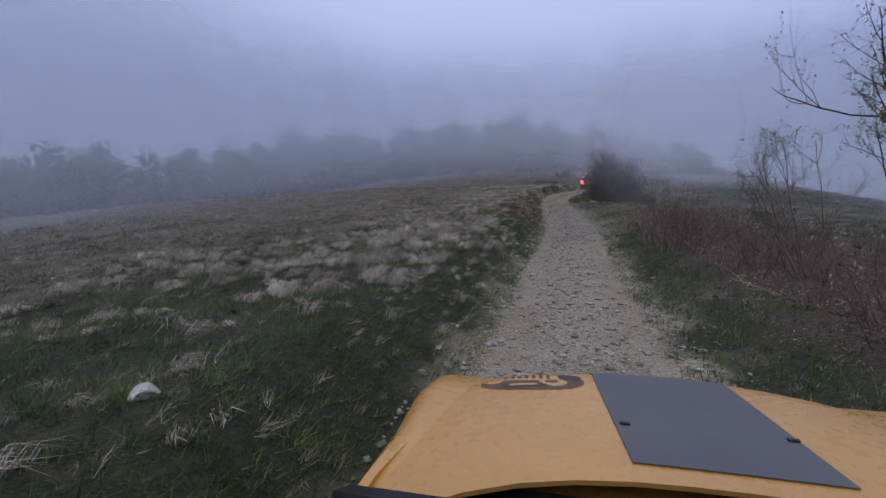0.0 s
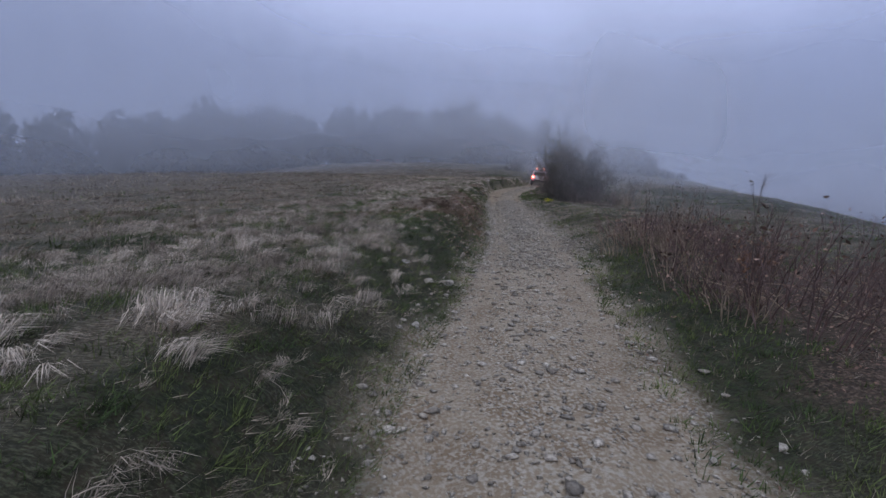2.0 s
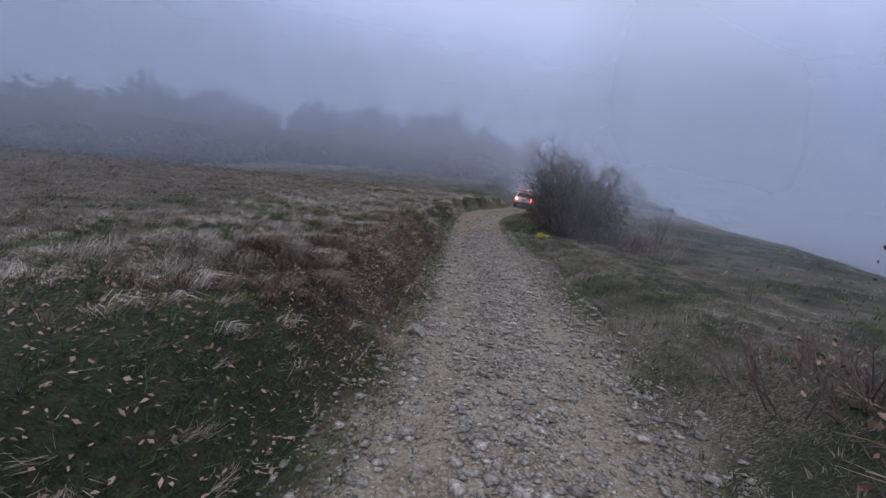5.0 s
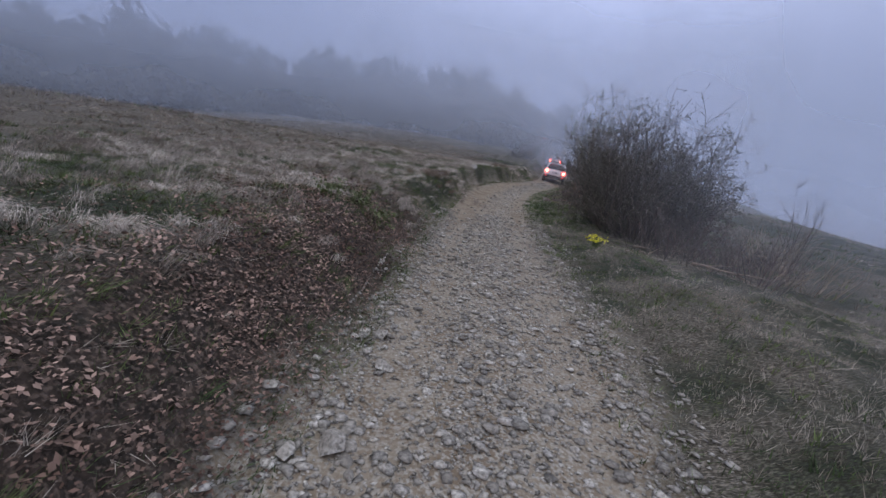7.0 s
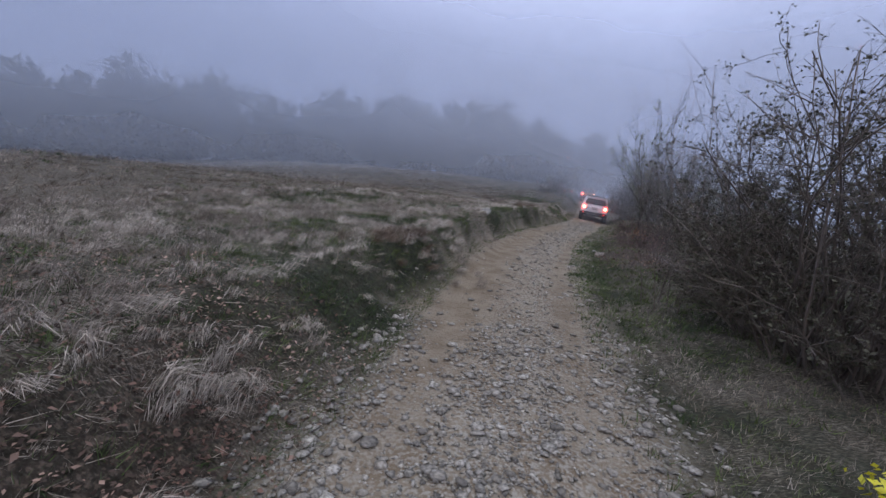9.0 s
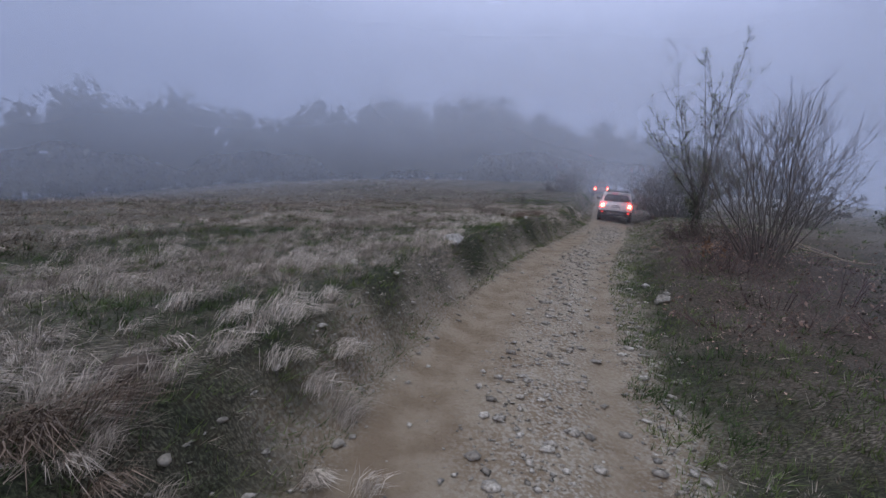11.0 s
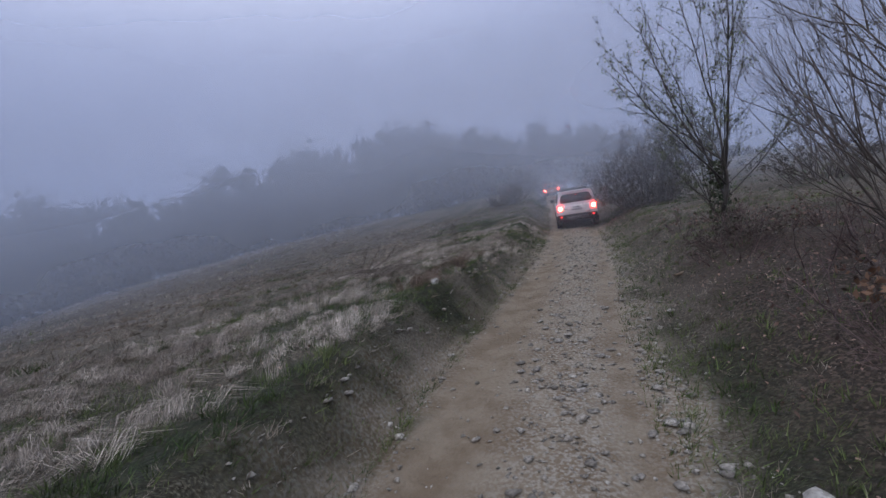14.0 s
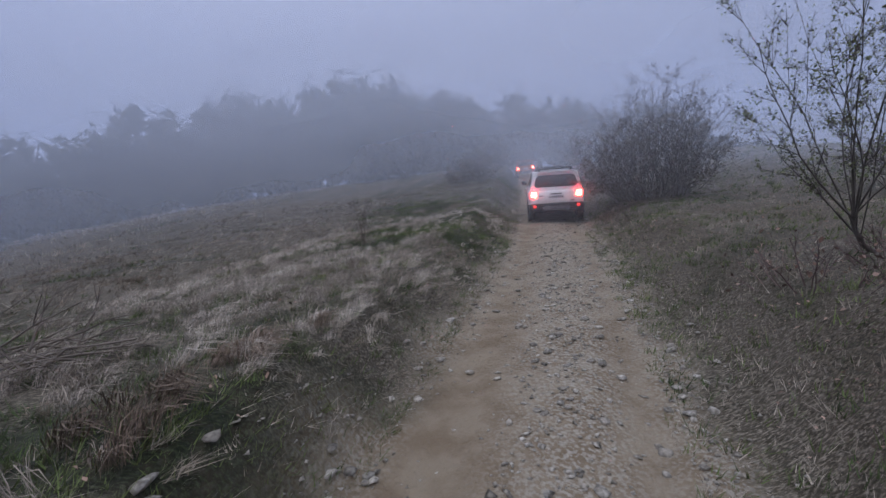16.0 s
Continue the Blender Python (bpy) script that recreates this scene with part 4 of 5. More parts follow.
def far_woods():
    """Staggered rows of trees along the far edge of the meadow, with an undergrowth of bushes in front."""
    rng = np.random.RandomState(77)
    grown = [wood_tree(rng) for k in range(9)]
    under = [wood_tree(rng, 0.0, (0.5, 0.75), 5, 200) for k in range(5)]
    vs, fs, buds, big, n = [], [], [], [], 0
    rows = [(WOOD_LINE, WOOD_TALL, 4.5, *row) for row in ((-1.6, 1.1, 0.24, under), (0.4, 1.3, 0.34, under), (3.2, 1.6, 0.36, under), (0.5, 2.7, 0.70, grown), (4.5, 2.4, 0.86, grown), (9.0, 2.6, 0.95, grown))]
    rows += [(WOOD_END, np.full(4, 13.0), 0.0, *row) for row in ((0.0, 1.8, 0.4, under), (1.5, 2.4, 0.85, grown), (5.0, 2.6, 1.0, grown))]
    for line, heights, clear, back, gap, lift, kinds in rows:
        ln = np.concatenate([[0], np.cumsum(np.hypot(*np.diff(line, axis=0).T))])
        at = rng.uniform(0, 2)
        while at < ln[-1]:
            x, y = np.interp(at, ln, line[:, 0]), np.interp(at, ln, line[:, 1])
            tall = np.interp(at, ln, heights) * lift * rng.uniform(0.72, 1.12)
            x, y = x - 0.35 * back + rng.normal(0, 0.9), y + back + rng.normal(0, 0.9)
            at += gap * rng.uniform(0.6, 1.4)
            v, f, b, size = kinds[rng.randint(len(kinds))]
            a = rng.uniform(0, 6.28)
            if abs(x - mid_x(y)) < clear:
                continue
            spin = np.array([[math.cos(a), math.sin(a), 0], [-math.sin(a), math.cos(a), 0], [0, 0, 1]]) * tall
            base = np.array([x, y, float(ground_z(x, y)) - 0.2])
            vs.append(v @ spin + base)
            fs.append(f + n)
            n += len(v)
            buds.append(b @ spin + base)
            big.append(size * tall + 0.03)
    tagged(quick_mesh("far_woods", np.concatenate(vs), np.concatenate(fs), FAR_TWIG, 4), "leafless spring woods fading into fog", "woods", kind="stuff")
    tagged(leaf_mesh("far_woods_buds", np.concatenate(buds), np.concatenate(big), FAR_BUD, rng), "brown budding sprays of the distant woods", "woods", kind="stuff")


FAR_BUD = mottled("distant_bud", (0.045, 0.048, 0.036), (0.075, 0.075, 0.06), 0.3, spread=0.4)
far_woods()


# ---------------------------------------------------------------- fog
def fog_material():
    """Thin drifting fog: water droplets that scatter the sky's light, the more the denser the bank is there."""
    m = bpy.data.materials.new("fog")
    m.use_nodes = True
    t = m.node_tree
    t.nodes.clear()
    clear = t.nodes.new("ShaderNodeBsdfTransparent")
    front, back = t.nodes.new("ShaderNodeBsdfDiffuse"), t.nodes.new("ShaderNodeBsdfTranslucent")
    for n in (front, back):
        n.inputs["Color"].default_value = (*FOG_ALBEDO, 1)
    both = t.nodes.new("ShaderNodeMixShader")
    t.links.new(front.outputs[0], both.inputs[1])
    t.links.new(back.outputs[0], both.inputs[2])
    at = t.nodes.new("ShaderNodeAttribute")
    at.attribute_name = "mist"
    drift = node(t, "ShaderNodeMapRange")
    drift.inputs[3].default_value, drift.inputs[4].default_value = 0.75, 1.25
    t.links.new(noise_fac(t, 0.07, 0.3, 0.7, 3.0), drift.inputs[0])
    mul = t.nodes.new("ShaderNodeMath")
    mul.operation, mul.use_clamp = "MULTIPLY", True
    t.links.new(at.outputs["Fac"], mul.inputs[0])
    t.links.new(drift.outputs[0], mul.inputs[1])
    mix = t.nodes.new("ShaderNodeMixShader")
    t.links.new(mul.outputs[0], mix.inputs[0])
    t.links.new(clear.outputs[0], mix.inputs[1])
    t.links.new(both.outputs[0], mix.inputs[2])
    out = t.nodes.new("ShaderNodeOutputMaterial")
    t.links.new(mix.outputs[0], out.inputs[0])
    return m


FOG_ALBEDO = (0.80, 0.87, 0.99)
FOG = fog_material()


def fog_sheet(line, density, rise, top, ends=0.0):
    """Fog standing over a line on the ground: thin at the ground, thinning out upwards and, over that part of its length, towards its ends."""
    heights = np.concatenate([np.linspace(0, rise, 7), np.linspace(rise, top, 12)[1:]])
    ground = ground_z(line[:, 0], line[:, 1])
    ground = np.convolve(np.pad(ground, 2, mode="edge"), np.ones(5) / 5, "valid")
    along = np.linspace(0, 1, len(line))
    side = step(0, ends, along) * (1 - step(1 - ends, 1, along)) if ends else np.ones(len(line))
    verts, dens = [], []
    for h in heights:
        verts.append(np.stack([line[:, 0], line[:, 1], ground - 0.1 + h], 1))
        dens.append(side * density * float(step(-0.4 * rise, rise, h) * (0.5 + 0.5 * step(1.0, 0.36 * top, h)) * (1 - step(0.45 * top, top, h))))
    k, n = len(heights), len(line)
    i = np.arange(k * n).reshape(k, n)
    faces = np.stack([i[:-1, :-1], i[:-1, 1:], i[1:, 1:], i[1:, :-1]], -1).reshape(-1, 4)
    ob = quick_mesh("fog_bank", np.concatenate(verts), faces, FOG, 4)
    ob.data.polygons.foreach_set("use_smooth", [True] * len(ob.data.polygons))
    at = ob.data.attributes.new("mist", "FLOAT", "POINT")
    at.data.foreach_set("value", np.concatenate(dens).astype(np.float32))
    tagged(ob, "thin grey fog drifting over the hillside", "fog", "banks of fog", kind="stuff")


def fog_round(away, density, rise, top):
    """A bank that lies round the drive at one distance: along both sides and across the way ahead."""
    ys = np.arange(-24.0, 40.0, 2.0)
    turn = np.radians(np.arange(-90, 91, 6.0) + 22.0)
    end = np.array([float(mid_x(40.0)), 40.0])
    line = np.concatenate([np.stack([mid_x(ys) - away / 0.93, ys + away * 0.38], 1), np.stack([end[0] + away * np.sin(turn), end[1] + away * np.cos(turn)], 1),
                           np.stack([mid_x(ys[::-1]) + away / 0.93, ys[::-1] - away * 0.38], 1)])
    fog_sheet(line, density, rise, top)


for away, density, rise, top in ((10.5, 0.14, 2.0, 11.0), (15.5, 0.24, 2.0, 14.0), (21.5, 0.35, 1.2, 19.0), (28.5, 0.47, 0.5, 25.0), (72.0, 0.55, 0.5, 40.0)):
    fog_round(away, density, rise, top)
# short fog sheets placed before the bushes to haze them in the camera's view
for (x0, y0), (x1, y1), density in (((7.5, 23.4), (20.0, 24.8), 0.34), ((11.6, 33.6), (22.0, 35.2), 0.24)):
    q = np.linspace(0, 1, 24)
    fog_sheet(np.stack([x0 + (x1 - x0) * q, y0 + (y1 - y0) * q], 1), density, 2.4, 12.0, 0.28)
# fog sheets added close behind both cars ahead to catch their lamps' red halo
for (x0, y0), (x1, y1), density in (((14.6, 53.0), (21.2, 50.6), 0.18), ((24.4, 78.0), (31.0, 76.2), 0.18)):
    q = np.linspace(0, 1, 24)
    fog_sheet(np.stack([x0 + (x1 - x0) * q, y0 + (y1 - y0) * q], 1), density, 0.5, 5.0, 0.4)


# ---------------------------------------------------------------- cars
def paint(name, a, b, rough=0.38, dust=(0.35, 0.31, 0.26)):
    """Car paint with a film of road dust that is thicker low on the body."""
    m, t, bs = material(name, rough)
    bs.inputs["Coat Weight"].default_value = 0.35
    bs.inputs["Coat Roughness"].default_value = 0.25
    col = mix_colour(t, noise_fac(t, 1.4), a, b)
    c = t.nodes.new("ShaderNodeTexCoord")
    sp = t.nodes.new("ShaderNodeSeparateXYZ")
    t.links.new(c.outputs["Object"], sp.inputs[0])
    r = node(t, "ShaderNodeMapRange")
    r.inputs[1].default_value, r.inputs[2].default_value, r.inputs[3].default_value, r.inputs[4].default_value = 0.35, 0.8, 0.35, 0.0
    t.links.new(sp.outputs["Z"], r.inputs[0])
    mul = t.nodes.new("ShaderNodeMath")
    mul.operation = "MULTIPLY"
    t.links.new(r.outputs[0], mul.inputs[0])
    t.links.new(noise_fac(t, 9, 0.3, 0.6), mul.inputs[1])
    col = mix_colour(t, mul.outputs[0], col, dust)
    t.links.new(col, bs.inputs["Base Color"])
    t.links.new(noise_fac(t, 25, 0.0, 1.6), bs.inputs["Roughness"])
    return m


WHITE_PAINT = paint("white_paint", (0.78, 0.78, 0.79), (0.82, 0.82, 0.82))
YELLOW_PAINT = paint("yellow_paint", (0.50, 0.262, 0.06), (0.56, 0.30, 0.075))
ORANGE_PAINT = paint("orange_paint", (0.50, 0.14, 0.045), (0.56, 0.17, 0.06))
DECAL = mottled("grey_decal", (0.085, 0.09, 0.11), (0.10, 0.104, 0.122), 3, 0.6)
PLASTIC = mottled("black_plastic", (0.018, 0.018, 0.02), (0.035, 0.034, 0.033), 6, 0.6, fine=50)
BUMPER = mottled("grey_bumper", (0.10, 0.10, 0.105), (0.15, 0.145, 0.14), 4, 0.6, fine=40)
RUBBER = mottled("tyre_rubber", (0.02, 0.02, 0.02), (0.07, 0.06, 0.05), 8, 0.9)
ALLOY = mottled("alloy", (0.25, 0.25, 0.26), (0.32, 0.32, 0.32), 5, 0.4, 0.7)
PLATE = mottled("number_plate", (0.62, 0.63, 0.65), (0.7, 0.7, 0.7), 5, 0.5)
INK = mottled("dark_print", (0.03, 0.028, 0.035), (0.05, 0.045, 0.05), 20, 0.6)
DARK_BROWN = mottled("brown_print", (0.09, 0.05, 0.035), (0.12, 0.07, 0.05), 20, 0.6)


def glass_dark():
    m, t, b = material("tinted_glass", 0.06)
    b.inputs["Base Color"].default_value = (0.012, 0.013, 0.016, 1)
    t.links.new(noise_fac(t, 7, -0.6, 2.2), b.inputs["Roughness"])
    return m


def lamp_glow(name, colour, strength):
    m, t, b = material(name, 0.3)
    b.inputs["Base Color"].default_value = (*[min(1, v) for v in colour], 1)
    b.inputs["Emission Color"].default_value = (*colour, 1)
    b.inputs["Emission Strength"].default_value = strength
    return m


GLASS = glass_dark()
LAMP_RED = lamp_glow("red_lamp_glass", (1.0, 0.014, 0.012), 24.0)
LAMP_CORE = lamp_glow("lit_brake_lamp", (1.0, 0.5, 0.3), 9.0)
# reflectors are no lamps; their shine is put in as a glow
REFLECTOR = lamp_glow("glowing_reflector", (1.0, 0.06, 0.05), 0.6)


def ring(y, hw, z0, z1, r, n=4):
    """A rounded upright rectangle across the car at y."""
    pts = []
    for cx, cz, a0 in ((hw - r, z1 - r, 0), (-hw + r, z1 - r, 90), (-hw + r, z0 + r, 180), (hw - r, z0 + r, 270)):
        for k in range(n + 1):
            a = radians(a0 + 90 * k / n)
            pts.append((cx + r * math.cos(a), y, cz + r * math.sin(a)))
    return pts


def loft(rings):
    bm = bmesh.new()
    rows = [[bm.verts.new(p) for p in rg] for rg in rings]
    n = len(rows[0])
    for a, b in zip(rows, rows[1:]):
        for i in range(n):
            bm.faces.new((a[i], a[(i + 1) % n], b[(i + 1) % n], b[i]))
    bm.faces.new(rows[0][::-1])
    bm.faces.new(rows[-1])
    bmesh.ops.recalc_face_normals(bm, faces=bm.faces)
    return bm


def box(size, at, bevel=0.01, turn=None):
    bm = bmesh.new()
    bmesh.ops.create_cube(bm, size=1)
    bmesh.ops.scale(bm, vec=size, verts=bm.verts)
    if bevel:
        bmesh.ops.bevel(bm, geom=list(bm.edges), offset=bevel, segments=2, affect="EDGES", profile=0.6)
    bmesh.ops.transform(bm, matrix=Matrix.Translation(at) @ (turn or Matrix()), verts=bm.verts)
    return bm


def slab(corners, thick, inset=0.0, bevel=0.012, turn=0.07):
    """A panel with rounded corners on four points, standing proud by its thickness."""
    c = [Vector(p) for p in corners]
    n = (c[1] - c[0]).cross(c[3] - c[0]).normalized()
    mid = sum(c, Vector()) / 4
    bm = bmesh.new()
    outline = []
    for i in range(4):
        p, a, b = c[i], c[i - 1], c[(i + 1) % 4]
        p = p + (mid - p) * inset
        ea, eb = (a - p).normalized() * turn, (b - p).normalized() * turn
        for k in range(6):
            t = k / 5
            outline.append(p + ea * (1 - t) ** 2 + eb * t ** 2)
    low = [bm.verts.new(p - n * 0.01) for p in outline]
    top = [bm.verts.new(p + n * thick * 0.6) for p in outline]
    ins = [bm.verts.new(p + n * thick + (mid - p).normalized() * bevel) for p in outline]
    k = len(outline)
    for a, b in ((low, top), (top, ins)):
        for i in range(k):
            bm.faces.new((a[i], a[(i + 1) % k], b[(i + 1) % k], b[i]))
    bm.faces.new(ins)
    bmesh.ops.recalc_face_normals(bm, faces=bm.faces)
    return bm


def wheel_shape(r, w, rim):
    """A turned profile: tyre (rim False) or rim disc with spokes' recess."""
    prof = [(r * 0.6, -w / 2), (r * 0.9, -w / 2), (r * 0.985, -w * 0.38), (r, 0), (r * 0.985, w * 0.38), (r * 0.9, w / 2), (r * 0.6, w / 2)] if not rim else [(0.03, w * 0.38), (r * 0.25, w * 0.42), (r * 0.5, w * 0.3), (r * 0.6, w * 0.46), (r * 0.6, -w * 0.4), (0.03, -w * 0.4)]
    bm = bmesh.new()
    n = 28
    rows = [[bm.verts.new((x, rr * math.cos(2 * math.pi * k / n), rr * math.sin(2 * math.pi * k / n))) for k in range(n)] for rr, x in prof]
    loop = rows + ([rows[0]])
    for a, b in zip(loop, loop[1:]):
        for i in range(n):
            bm.faces.new((a[i], a[(i + 1) % n], b[(i + 1) % n], b[i]))
    bmesh.ops.recalc_face_normals(bm, faces=bm.faces)
    return bm


def bonnet_z(x, y):
    """Height of the bonnet's skin; y ahead of its rear edge."""
    y = y + 0.16 * (x / 0.8) ** 2 * min(1, max(0, y / 0.5))
    f = 0.10 * y + 2.1 * max(min(y, 0.74) - 0.56, 0) ** 2 + 0.75 * max(y - 0.74, 0)
    return 1.10 - f - 0.012 * (x / 0.85) ** 2 - 0.09 * abs(x / 0.85) ** 4


def bonnet_skin(half_rear, half_front, y0, y1, lift, sag=0.0, nx=14, ny=22, skirt=0.03, round_rear=0.0):
    """A piece of the bonnet between two lengthwise edges, with turned-down rims."""
    bm = bmesh.new()
    rows = []
    for j in range(ny + 1):
        t = j / ny
        y = y0 + (y1 - y0) * t
        hw = half_rear + (half_front - half_rear) * min(1, (y - y0) / 0.66) ** 1.0 - sag * max(0, y - 0.5) ** 2
        row = []
        for i in range(nx + 1):
            q = -1 + 2 * i / nx
            x = hw * q
            yy = y - round_rear * abs(q) ** 2.5 * (1 - t) ** 3
            row.append(bm.verts.new((x, 0.85 + yy, bonnet_z(x, yy) + lift)))
        rows.append(row)
    for a, b in zip(rows, rows[1:]):
        for i in range(nx):
            bm.faces.new((a[i], a[i + 1], b[i + 1], b[i]))
    bm.normal_update()
    rim = [e for e in bm.edges if e.is_boundary]
    got = bmesh.ops.extrude_edge_only(bm, edges=rim)
    for v in got["geom"]:
        if isinstance(v, bmesh.types.BMVert):
            v.co.z -= skirt
    bmesh.ops.recalc_face_normals(bm, faces=bm.faces)
    return bm


def suv(m, body_paint, label, group, mirrors=True, rack=True):
    car = thing("car", m, label, "car", group)
    body = part("body", loft([ring(-2.10, 0.76, 0.52, 1.0, 0.1), ring(-2.05, 0.845, 0.44, 1.05, 0.11), ring(-1.8, 0.89, 0.40, 1.08, 0.1), ring(-0.6, 0.90, 0.38, 1.06, 0.1), ring(0.8, 0.90, 0.38, 1.015, 0.1),
                              ring(1.3, 0.895, 0.4, 1.01, 0.1), ring(1.5, 0.88, 0.42, 0.97, 0.1), ring(1.68, 0.86, 0.42, 0.88, 0.1), ring(1.9, 0.82, 0.44, 0.74, 0.1), ring(2.02, 0.75, 0.46, 0.68, 0.09)]), body_paint, car)
    cab = bmesh.new()
    bmesh.ops.create_cube(cab, size=1)
    for v in cab.verts:
        up = v.co.z > 0
        v.co.x = math.copysign(0.70 if up else 0.845, v.co.x)
        v.co.y = (0.02 if up else 0.70) if v.co.y > 0 else (-1.82 if up else -2.02)
        v.co.z = (1.60 if v.co.y > 0 else 1.655) if up else 1.02
    bmesh.ops.bevel(cab, geom=list(cab.edges), offset=0.055, segments=3, affect="EDGES", profile=0.6)
    part("cabin", cab, body_paint, car)

    def on_rear(x, z):
        return (x, -2.02 + 0.20 * (z - 1.02) / 0.635 - 0.004, z)

    def on_side(s, y, z):
        return (s * (0.845 - 0.145 * (z - 1.02) / 0.61 + 0.004), y, z)

    part("rear_window", slab([on_rear(0.60, 1.54), on_rear(-0.60, 1.54), on_rear(-0.70, 1.165), on_rear(0.70, 1.165)], 0.012, turn=0.15), GLASS, car, "dark tinted rear window")
    part("windscreen", slab([(-0.60, 0.07, 1.573), (0.60, 0.07, 1.573), (0.78, 0.69, 1.040), (-0.78, 0.69, 1.040)], 0.012), GLASS, car, "dark windscreen")
    for s in (-1, 1):
        for y0, y1 in ((-0.62, 0.28), (-1.45, -0.70), (-1.82, -1.52)):
            q = [on_side(s, y0, 1.15), on_side(s, y1 + (0.12 if y1 > 0 else 0), 1.15), on_side(s, y1 - (0.34 if y1 > 0 else 0.05), 1.52), on_side(s, y0 + 0.03, 1.52)]
            part("side_window", slab(q if s > 0 else q[::-1], 0.008), GLASS, car)
        part("roof_rail", loft([ring(-1.7, 0.02, 1.66, 1.70, 0.012, 2), ring(-0.55, 0.02, 1.65, 1.695, 0.012, 2)]), PLASTIC, car).location.x = s * 0.6
        if mirrors:
            part("door_mirror", box((0.2, 0.12, 0.15), (s * 1.0, 0.42, 1.16), 0.035), PLASTIC, car, "black door mirror")
        lamp = part("tail_lamp", box((0.22, 0.06, 0.24), (s * 0.70, -2.085, 0.95), 0.025), LAMP_RED, car, "square lit red tail lamp")
        part("lit_panel", box((0.155, 0.02, 0.165), (s * 0.70, -2.118, 0.95), 0.02), LAMP_CORE, lamp, "glowing brake light")
        for a in (45, -45):
            part("cross_bar", box((0.08, 0.012, 0.02), (s * 0.70, -2.13, 0.95), 0.003, Matrix.Rotation(radians(a), 4, "Y")), PLASTIC, lamp)
        part("reflector", box((0.1, 0.02, 0.08), (s * 0.68, -2.165, 0.57), 0.02), REFLECTOR, car, "small red reflector low in the bumper, with an added glow")
        for y in (1.28, -1.29):
            part("wheel_arch", loft([[(s * xx, y + rr * math.cos(radians(k)), 0.34 + rr * math.sin(radians(k))) for k in range(-15, 196, 15)] + [(s * xx, y + (rr - 0.06) * math.cos(radians(k)), 0.34 + (rr - 0.06) * math.sin(radians(k))) for k in range(195, -16, -15)] for xx, rr in ((0.86, 0.43), (0.915, 0.43))]), PLASTIC, car, "black wheel arch trim")
            well = part("wheel_well", wheel_shape(0.385, 0.06, False), PLASTIC, car)
            well.location = (s * 0.875, y, 0.36)
            wheel = part("wheel", wheel_shape(0.345, 0.22, False), RUBBER, car, "dusty black tyre")
            wheel.location = (s * 0.80, y, 0.335)
            rim = part("rim", wheel_shape(0.345, 0.22 * s, True), ALLOY, wheel, "grey alloy rim")
    part("tailgate", slab([(0.60, -2.098, 1.0), (-0.60, -2.098, 1.0), (-0.60, -2.098, 0.66), (0.60, -2.098, 0.66)], 0.014), body_paint, car)
    part("rear_bumper", loft([ring(-2.16, 0.80, 0.42, 0.63, 0.06), ring(-2.13, 0.86, 0.38, 0.66, 0.07), ring(-1.75, 0.905, 0.36, 0.62, 0.07)]), PLASTIC, car, "dark grey plastic rear bumper")
    part("skid_plate", slab([(0.46, -2.168, 0.56), (-0.46, -2.168, 0.56), (-0.42, -2.168, 0.42), (0.42, -2.168, 0.42)], 0.012), BUMPER, car, "grey skid plate")
    part("front_bumper", loft([ring(1.75, 0.88, 0.34, 0.66, 0.07), ring(2.05, 0.80, 0.36, 0.62, 0.08), ring(2.1, 0.70, 0.4, 0.58, 0.07)]), PLASTIC, car)
    part("sill", box((1.84, 1.9, 0.16), (0, 0, 0.40), 0.04), PLASTIC, car)
    plate = part("number_plate", box((0.5, 0.012, 0.11), (0, -2.12, 0.86), 0.004), PLATE, car, "white registration plate with dark bars")
    for k in range(7):
        part("plate_bar", box((0.03, 0.006, 0.06), (-0.195 + k * 0.065, -2.128, 0.86), 0.0), INK, plate)
    part("handle", box((0.34, 0.03, 0.035), (0, -2.12, 0.955), 0.01), PLASTIC, car)
    for x in (-0.05, 0.05):
        part("plate_light", box((0.05, 0.012, 0.02), (x, -2.118, 0.75), 0.004), PLATE, car)
    for x in (-0.47, 0.5):
        part("badge", box((0.12, 0.01, 0.04), (x, -2.116, 0.72 if x > 0 else 0.9), 0.004), ALLOY, car)
    part("wiper", box((0.34, 0.02, 0.018), (0.1, -2.005, 1.19), 0.004, Matrix.Rotation(radians(6), 4, "Y")), PLASTIC, car)
    part("spoiler", box((1.16, 0.16, 0.04), (0, -1.86, 1.64), 0.018), body_paint, car)
    part("bonnet", bonnet_skin(0.845, 0.67, -0.09, 1.10, 0.012, skirt=0.012, round_rear=0.2), body_paint, car)
    part("cowl", box((1.2, 0.3, 0.06), (0, 0.62, 1.03), 0.02), PLASTIC, car, "black scuttle panel below the windscreen")
    for s in (-1, 1):
        bm = bmesh.new()
        rows = []
        for j in range(21):
            y = -0.32 + 1.38 * j / 20
            x0 = 0.845 + (0.67 - 0.845) * min(1, max(0, y + 0.06) / 0.66) + 0.008
            z = bonnet_z(0.845 * min(1, x0 / 0.85), y) + 0.008
            out = 0.925 - 0.19 * (j / 20) ** 2.5
            rows.append([bm.verts.new((s * (x0 + (out - x0) * a), 0.85 + y, z - d)) for a, d in ((0, 0.03), (0.02, 0.0), (0.45, 0.006), (0.8, 0.045), (0.97, 0.12), (1.0, 0.3))])
        for a, b in zip(rows, rows[1:]):
            for i in range(5):
                bm.faces.new((a[i], a[i + 1], b[i + 1], b[i]))
        bmesh.ops.recalc_face_normals(bm, faces=bm.faces)
        part("front_wing", bm, body_paint, car)
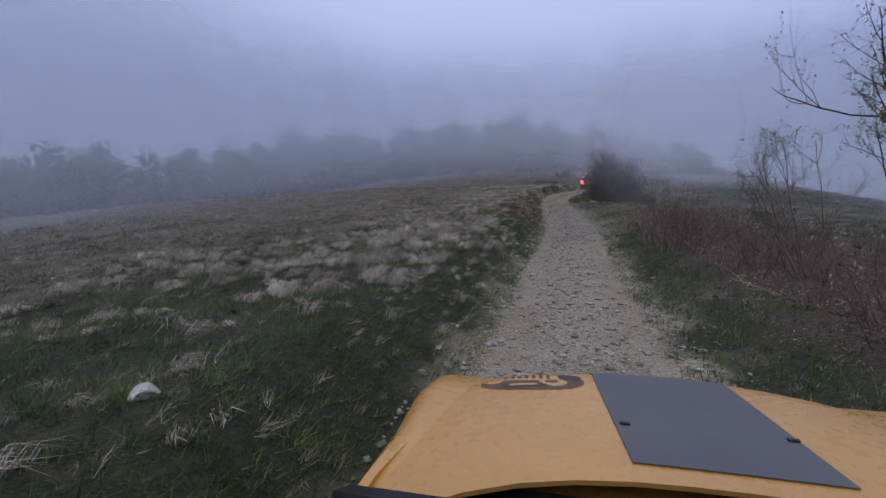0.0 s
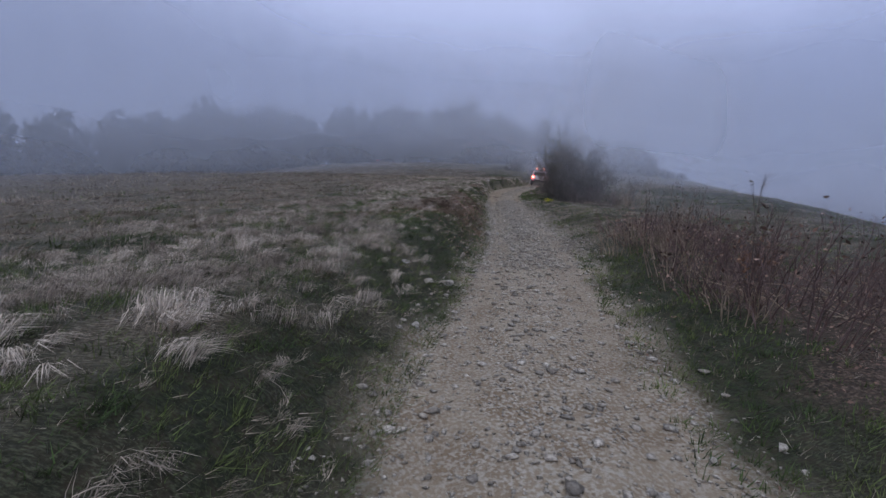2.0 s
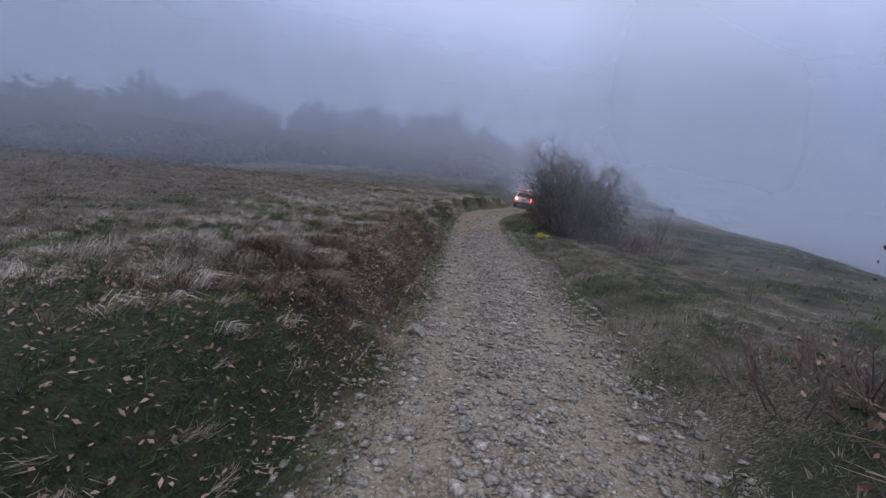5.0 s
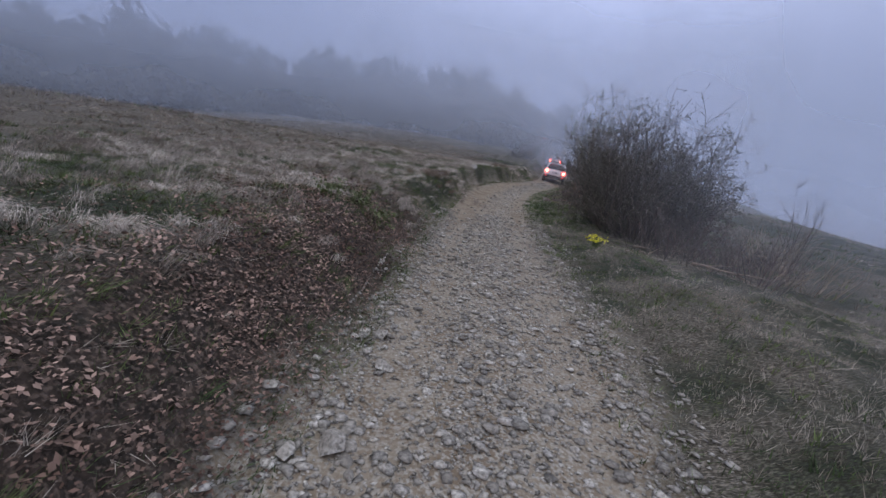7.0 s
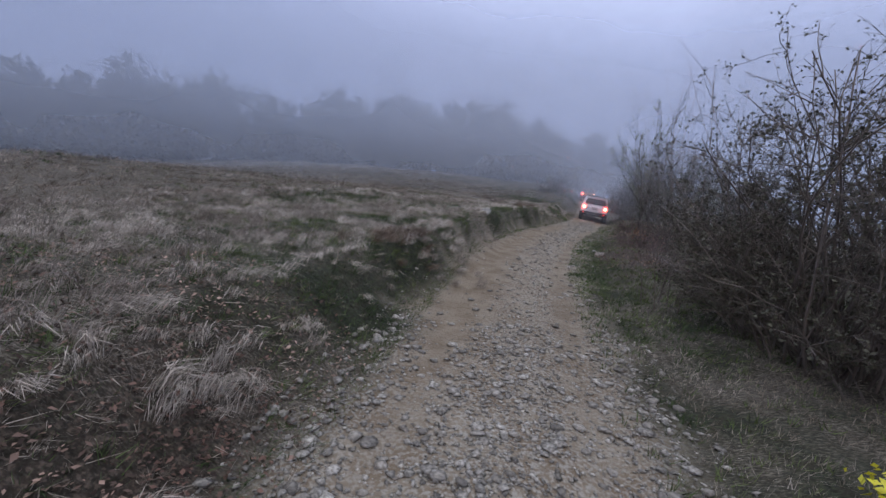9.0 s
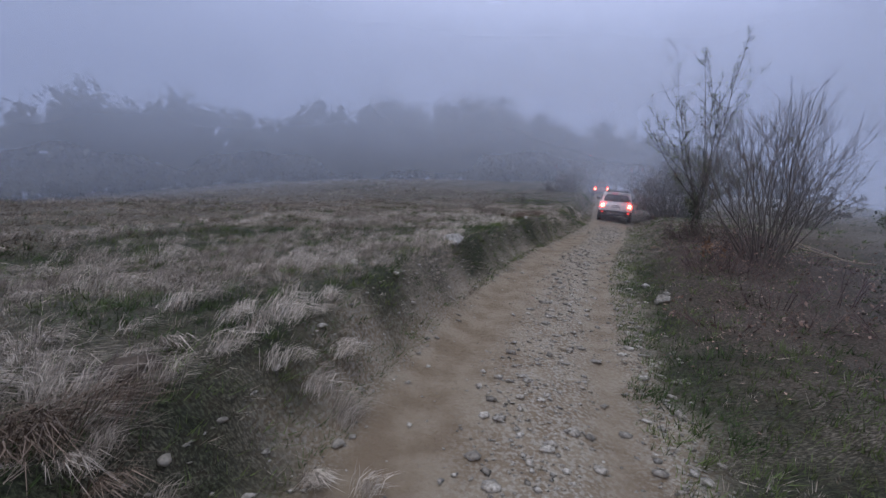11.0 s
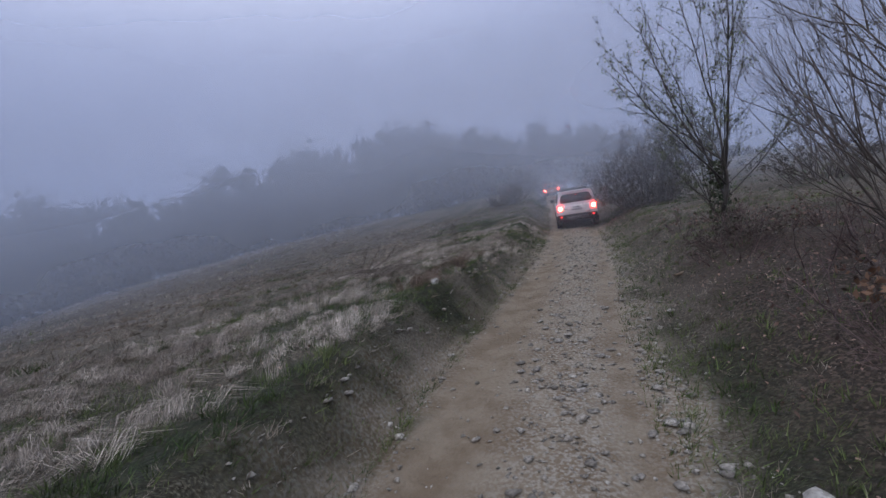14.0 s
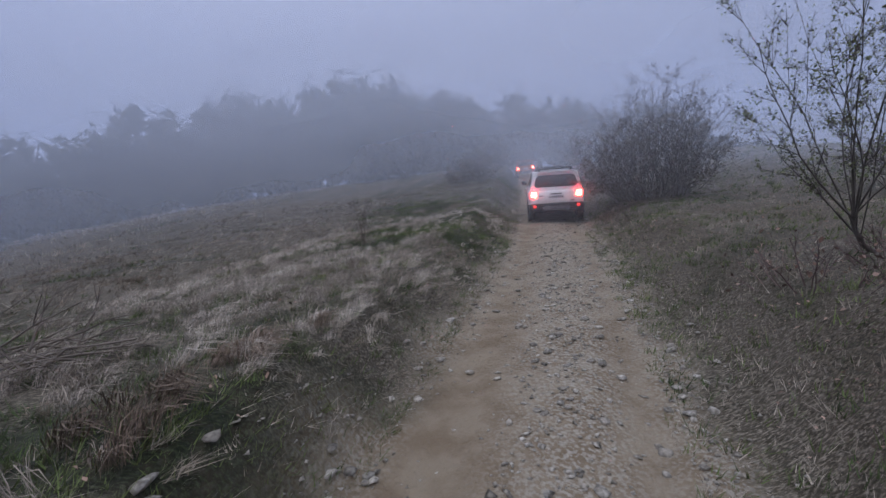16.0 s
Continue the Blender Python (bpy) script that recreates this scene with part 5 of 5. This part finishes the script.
        part("headlamp", box((0.22, 0.06, 0.22), (s * 0.6, 1.99, 0.60), 0.05), ALLOY, car)
    part("grille", box((0.8, 0.05, 0.14), (0, 2.03, 0.58), 0.03), PLASTIC, car)
    if rack:
        bar = part("roof_rack", box((1.12, 1.3, 0.035), (0, -1.05, 1.72), 0.012), PLASTIC, car, "flat black roof rack")
        for x in (-0.5, -0.25, 0.0, 0.25, 0.5):
            part("slat", box((0.05, 1.3, 0.03), (x, -1.05, 1.75), 0.008), PLASTIC, bar)
        for x in (-0.44, 0.4):
            part("work_light", box((0.14, 0.06, 0.06), (x, -1.72, 1.77), 0.012), ALLOY, bar)
        for x in (-0.5, 0.5):
            for y in (-1.55, -0.6):
                part("foot", box((0.05, 0.08, 0.08), (x, y, 1.69), 0.01), PLASTIC, bar)
    return car


def on_track(y, u, heading, pitch, roll):
    x = float(mid_x(y)) + u / 0.95
    return Matrix.Translation((x, y, float(ground_z(x, y)))) @ Euler((radians(pitch), radians(roll), radians(-heading))).to_matrix().to_4x4()


# rear bumper near (18.1, 52.3)
suv(on_track(54.0, 0.25, 21.5, 8.0, 4.0), WHITE_PAINT, "white compact off-road car with black roof rack and lit brake lights", "convoy of cars")
suv(on_track(79.5, -0.2, 18.0, 7.0, 0.0), ORANGE_PAINT, "orange compact off-road car with lit brake lights on the hill", "convoy of cars", rack=False)

# the camera's own car, standing where the drive begins, placed to fit its view
own = Euler((radians(3.2), radians(0.4), radians(-11.4))).to_matrix().to_4x4()
eye = own @ Vector((-0.485, -0.12, 1.748))
own_car = suv(Matrix.Translation(Vector((0, 0, 1.75)) - eye) @ own, YELLOW_PAINT, "yellow compact off-road car with a grey bonnet stripe", "convoy of cars", rack=False, mirrors=False)
part("bonnet_stripe", bonnet_skin(0.226, 0.226, -0.025, 1.05, 0.017, sag=0.25, nx=6, skirt=0.003), DECAL, own_car, "matt dark grey bonnet stripe")
for x in (-0.20, 0.21):
    part("washer_jet", box((0.028, 0.012, 0.008), (x, 0.85 + 0.17, bonnet_z(x, 0.17) + 0.02), 0.003), PLASTIC, own_car)


def draped(name, x, y, rx, ry, mat, parent, lift, label="", power=2.0, turn=0.0):
    """A thin printed shape lying on the bonnet: an oval, or a rounded box where the power is high."""
    b = bmesh.new()
    rings = []
    for k in range(1, 6):
        row = []
        for i in range(36):
            a = 2 * math.pi * i / 36
            c, d = math.cos(a), math.sin(a)
            q = (abs(c) ** power + abs(d) ** power) ** (-1 / power) * k / 5
            px, py = rx * c * q, ry * d * q
            px, py = x + px * math.cos(turn) - py * math.sin(turn), y + px * math.sin(turn) + py * math.cos(turn)
            row.append(b.verts.new((px, 0.85 + py, bonnet_z(px, py) + lift - (0.0015 if k == 5 else 0))))
        rings.append(row)
    b.faces.new(rings[0])
    for r0, r1 in zip(rings, rings[1:]):
        for i in range(36):
            b.faces.new((r0[i], r0[(i + 1) % 36], r1[(i + 1) % 36], r1[i]))
    bmesh.ops.recalc_face_normals(b, faces=b.faces)
    return part(name, b, mat, parent, label)


emblem = draped("emblem", -0.45, 0.495, 0.185, 0.085, DARK_BROWN, own_car, 0.0150, "brown printed emblem of plain shapes", 2.4)
draped("emblem_field", -0.47, 0.535, 0.125, 0.036, YELLOW_PAINT, emblem, 0.0165, power=3.0, turn=-0.06)
for k in range(7):
    draped("emblem_bar", -0.545 + k * 0.026, 0.54 - 0.0015 * k, 0.0065, 0.027, DARK_BROWN, emblem, 0.0182, power=4.0)
draped("emblem_disc", -0.59, 0.505, 0.038, 0.032, YELLOW_PAINT, emblem, 0.0166)
draped("emblem_band", -0.47, 0.452, 0.09, 0.022, INK, emblem, 0.0166, power=3.0, turn=0.05)
draped("emblem_word", -0.48, 0.453, 0.05, 0.009, YELLOW_PAINT, emblem, 0.0182, power=5.0, turn=0.05)
draped("emblem_disc", -0.375, 0.478, 0.05, 0.036, YELLOW_PAINT, emblem, 0.0168)
draped("emblem_disc", -0.378, 0.482, 0.024, 0.015, DARK_BROWN, emblem, 0.0185)
draped("emblem_band", -0.315, 0.53, 0.04, 0.026, INK, emblem, 0.0166, power=4.0, turn=-0.3)
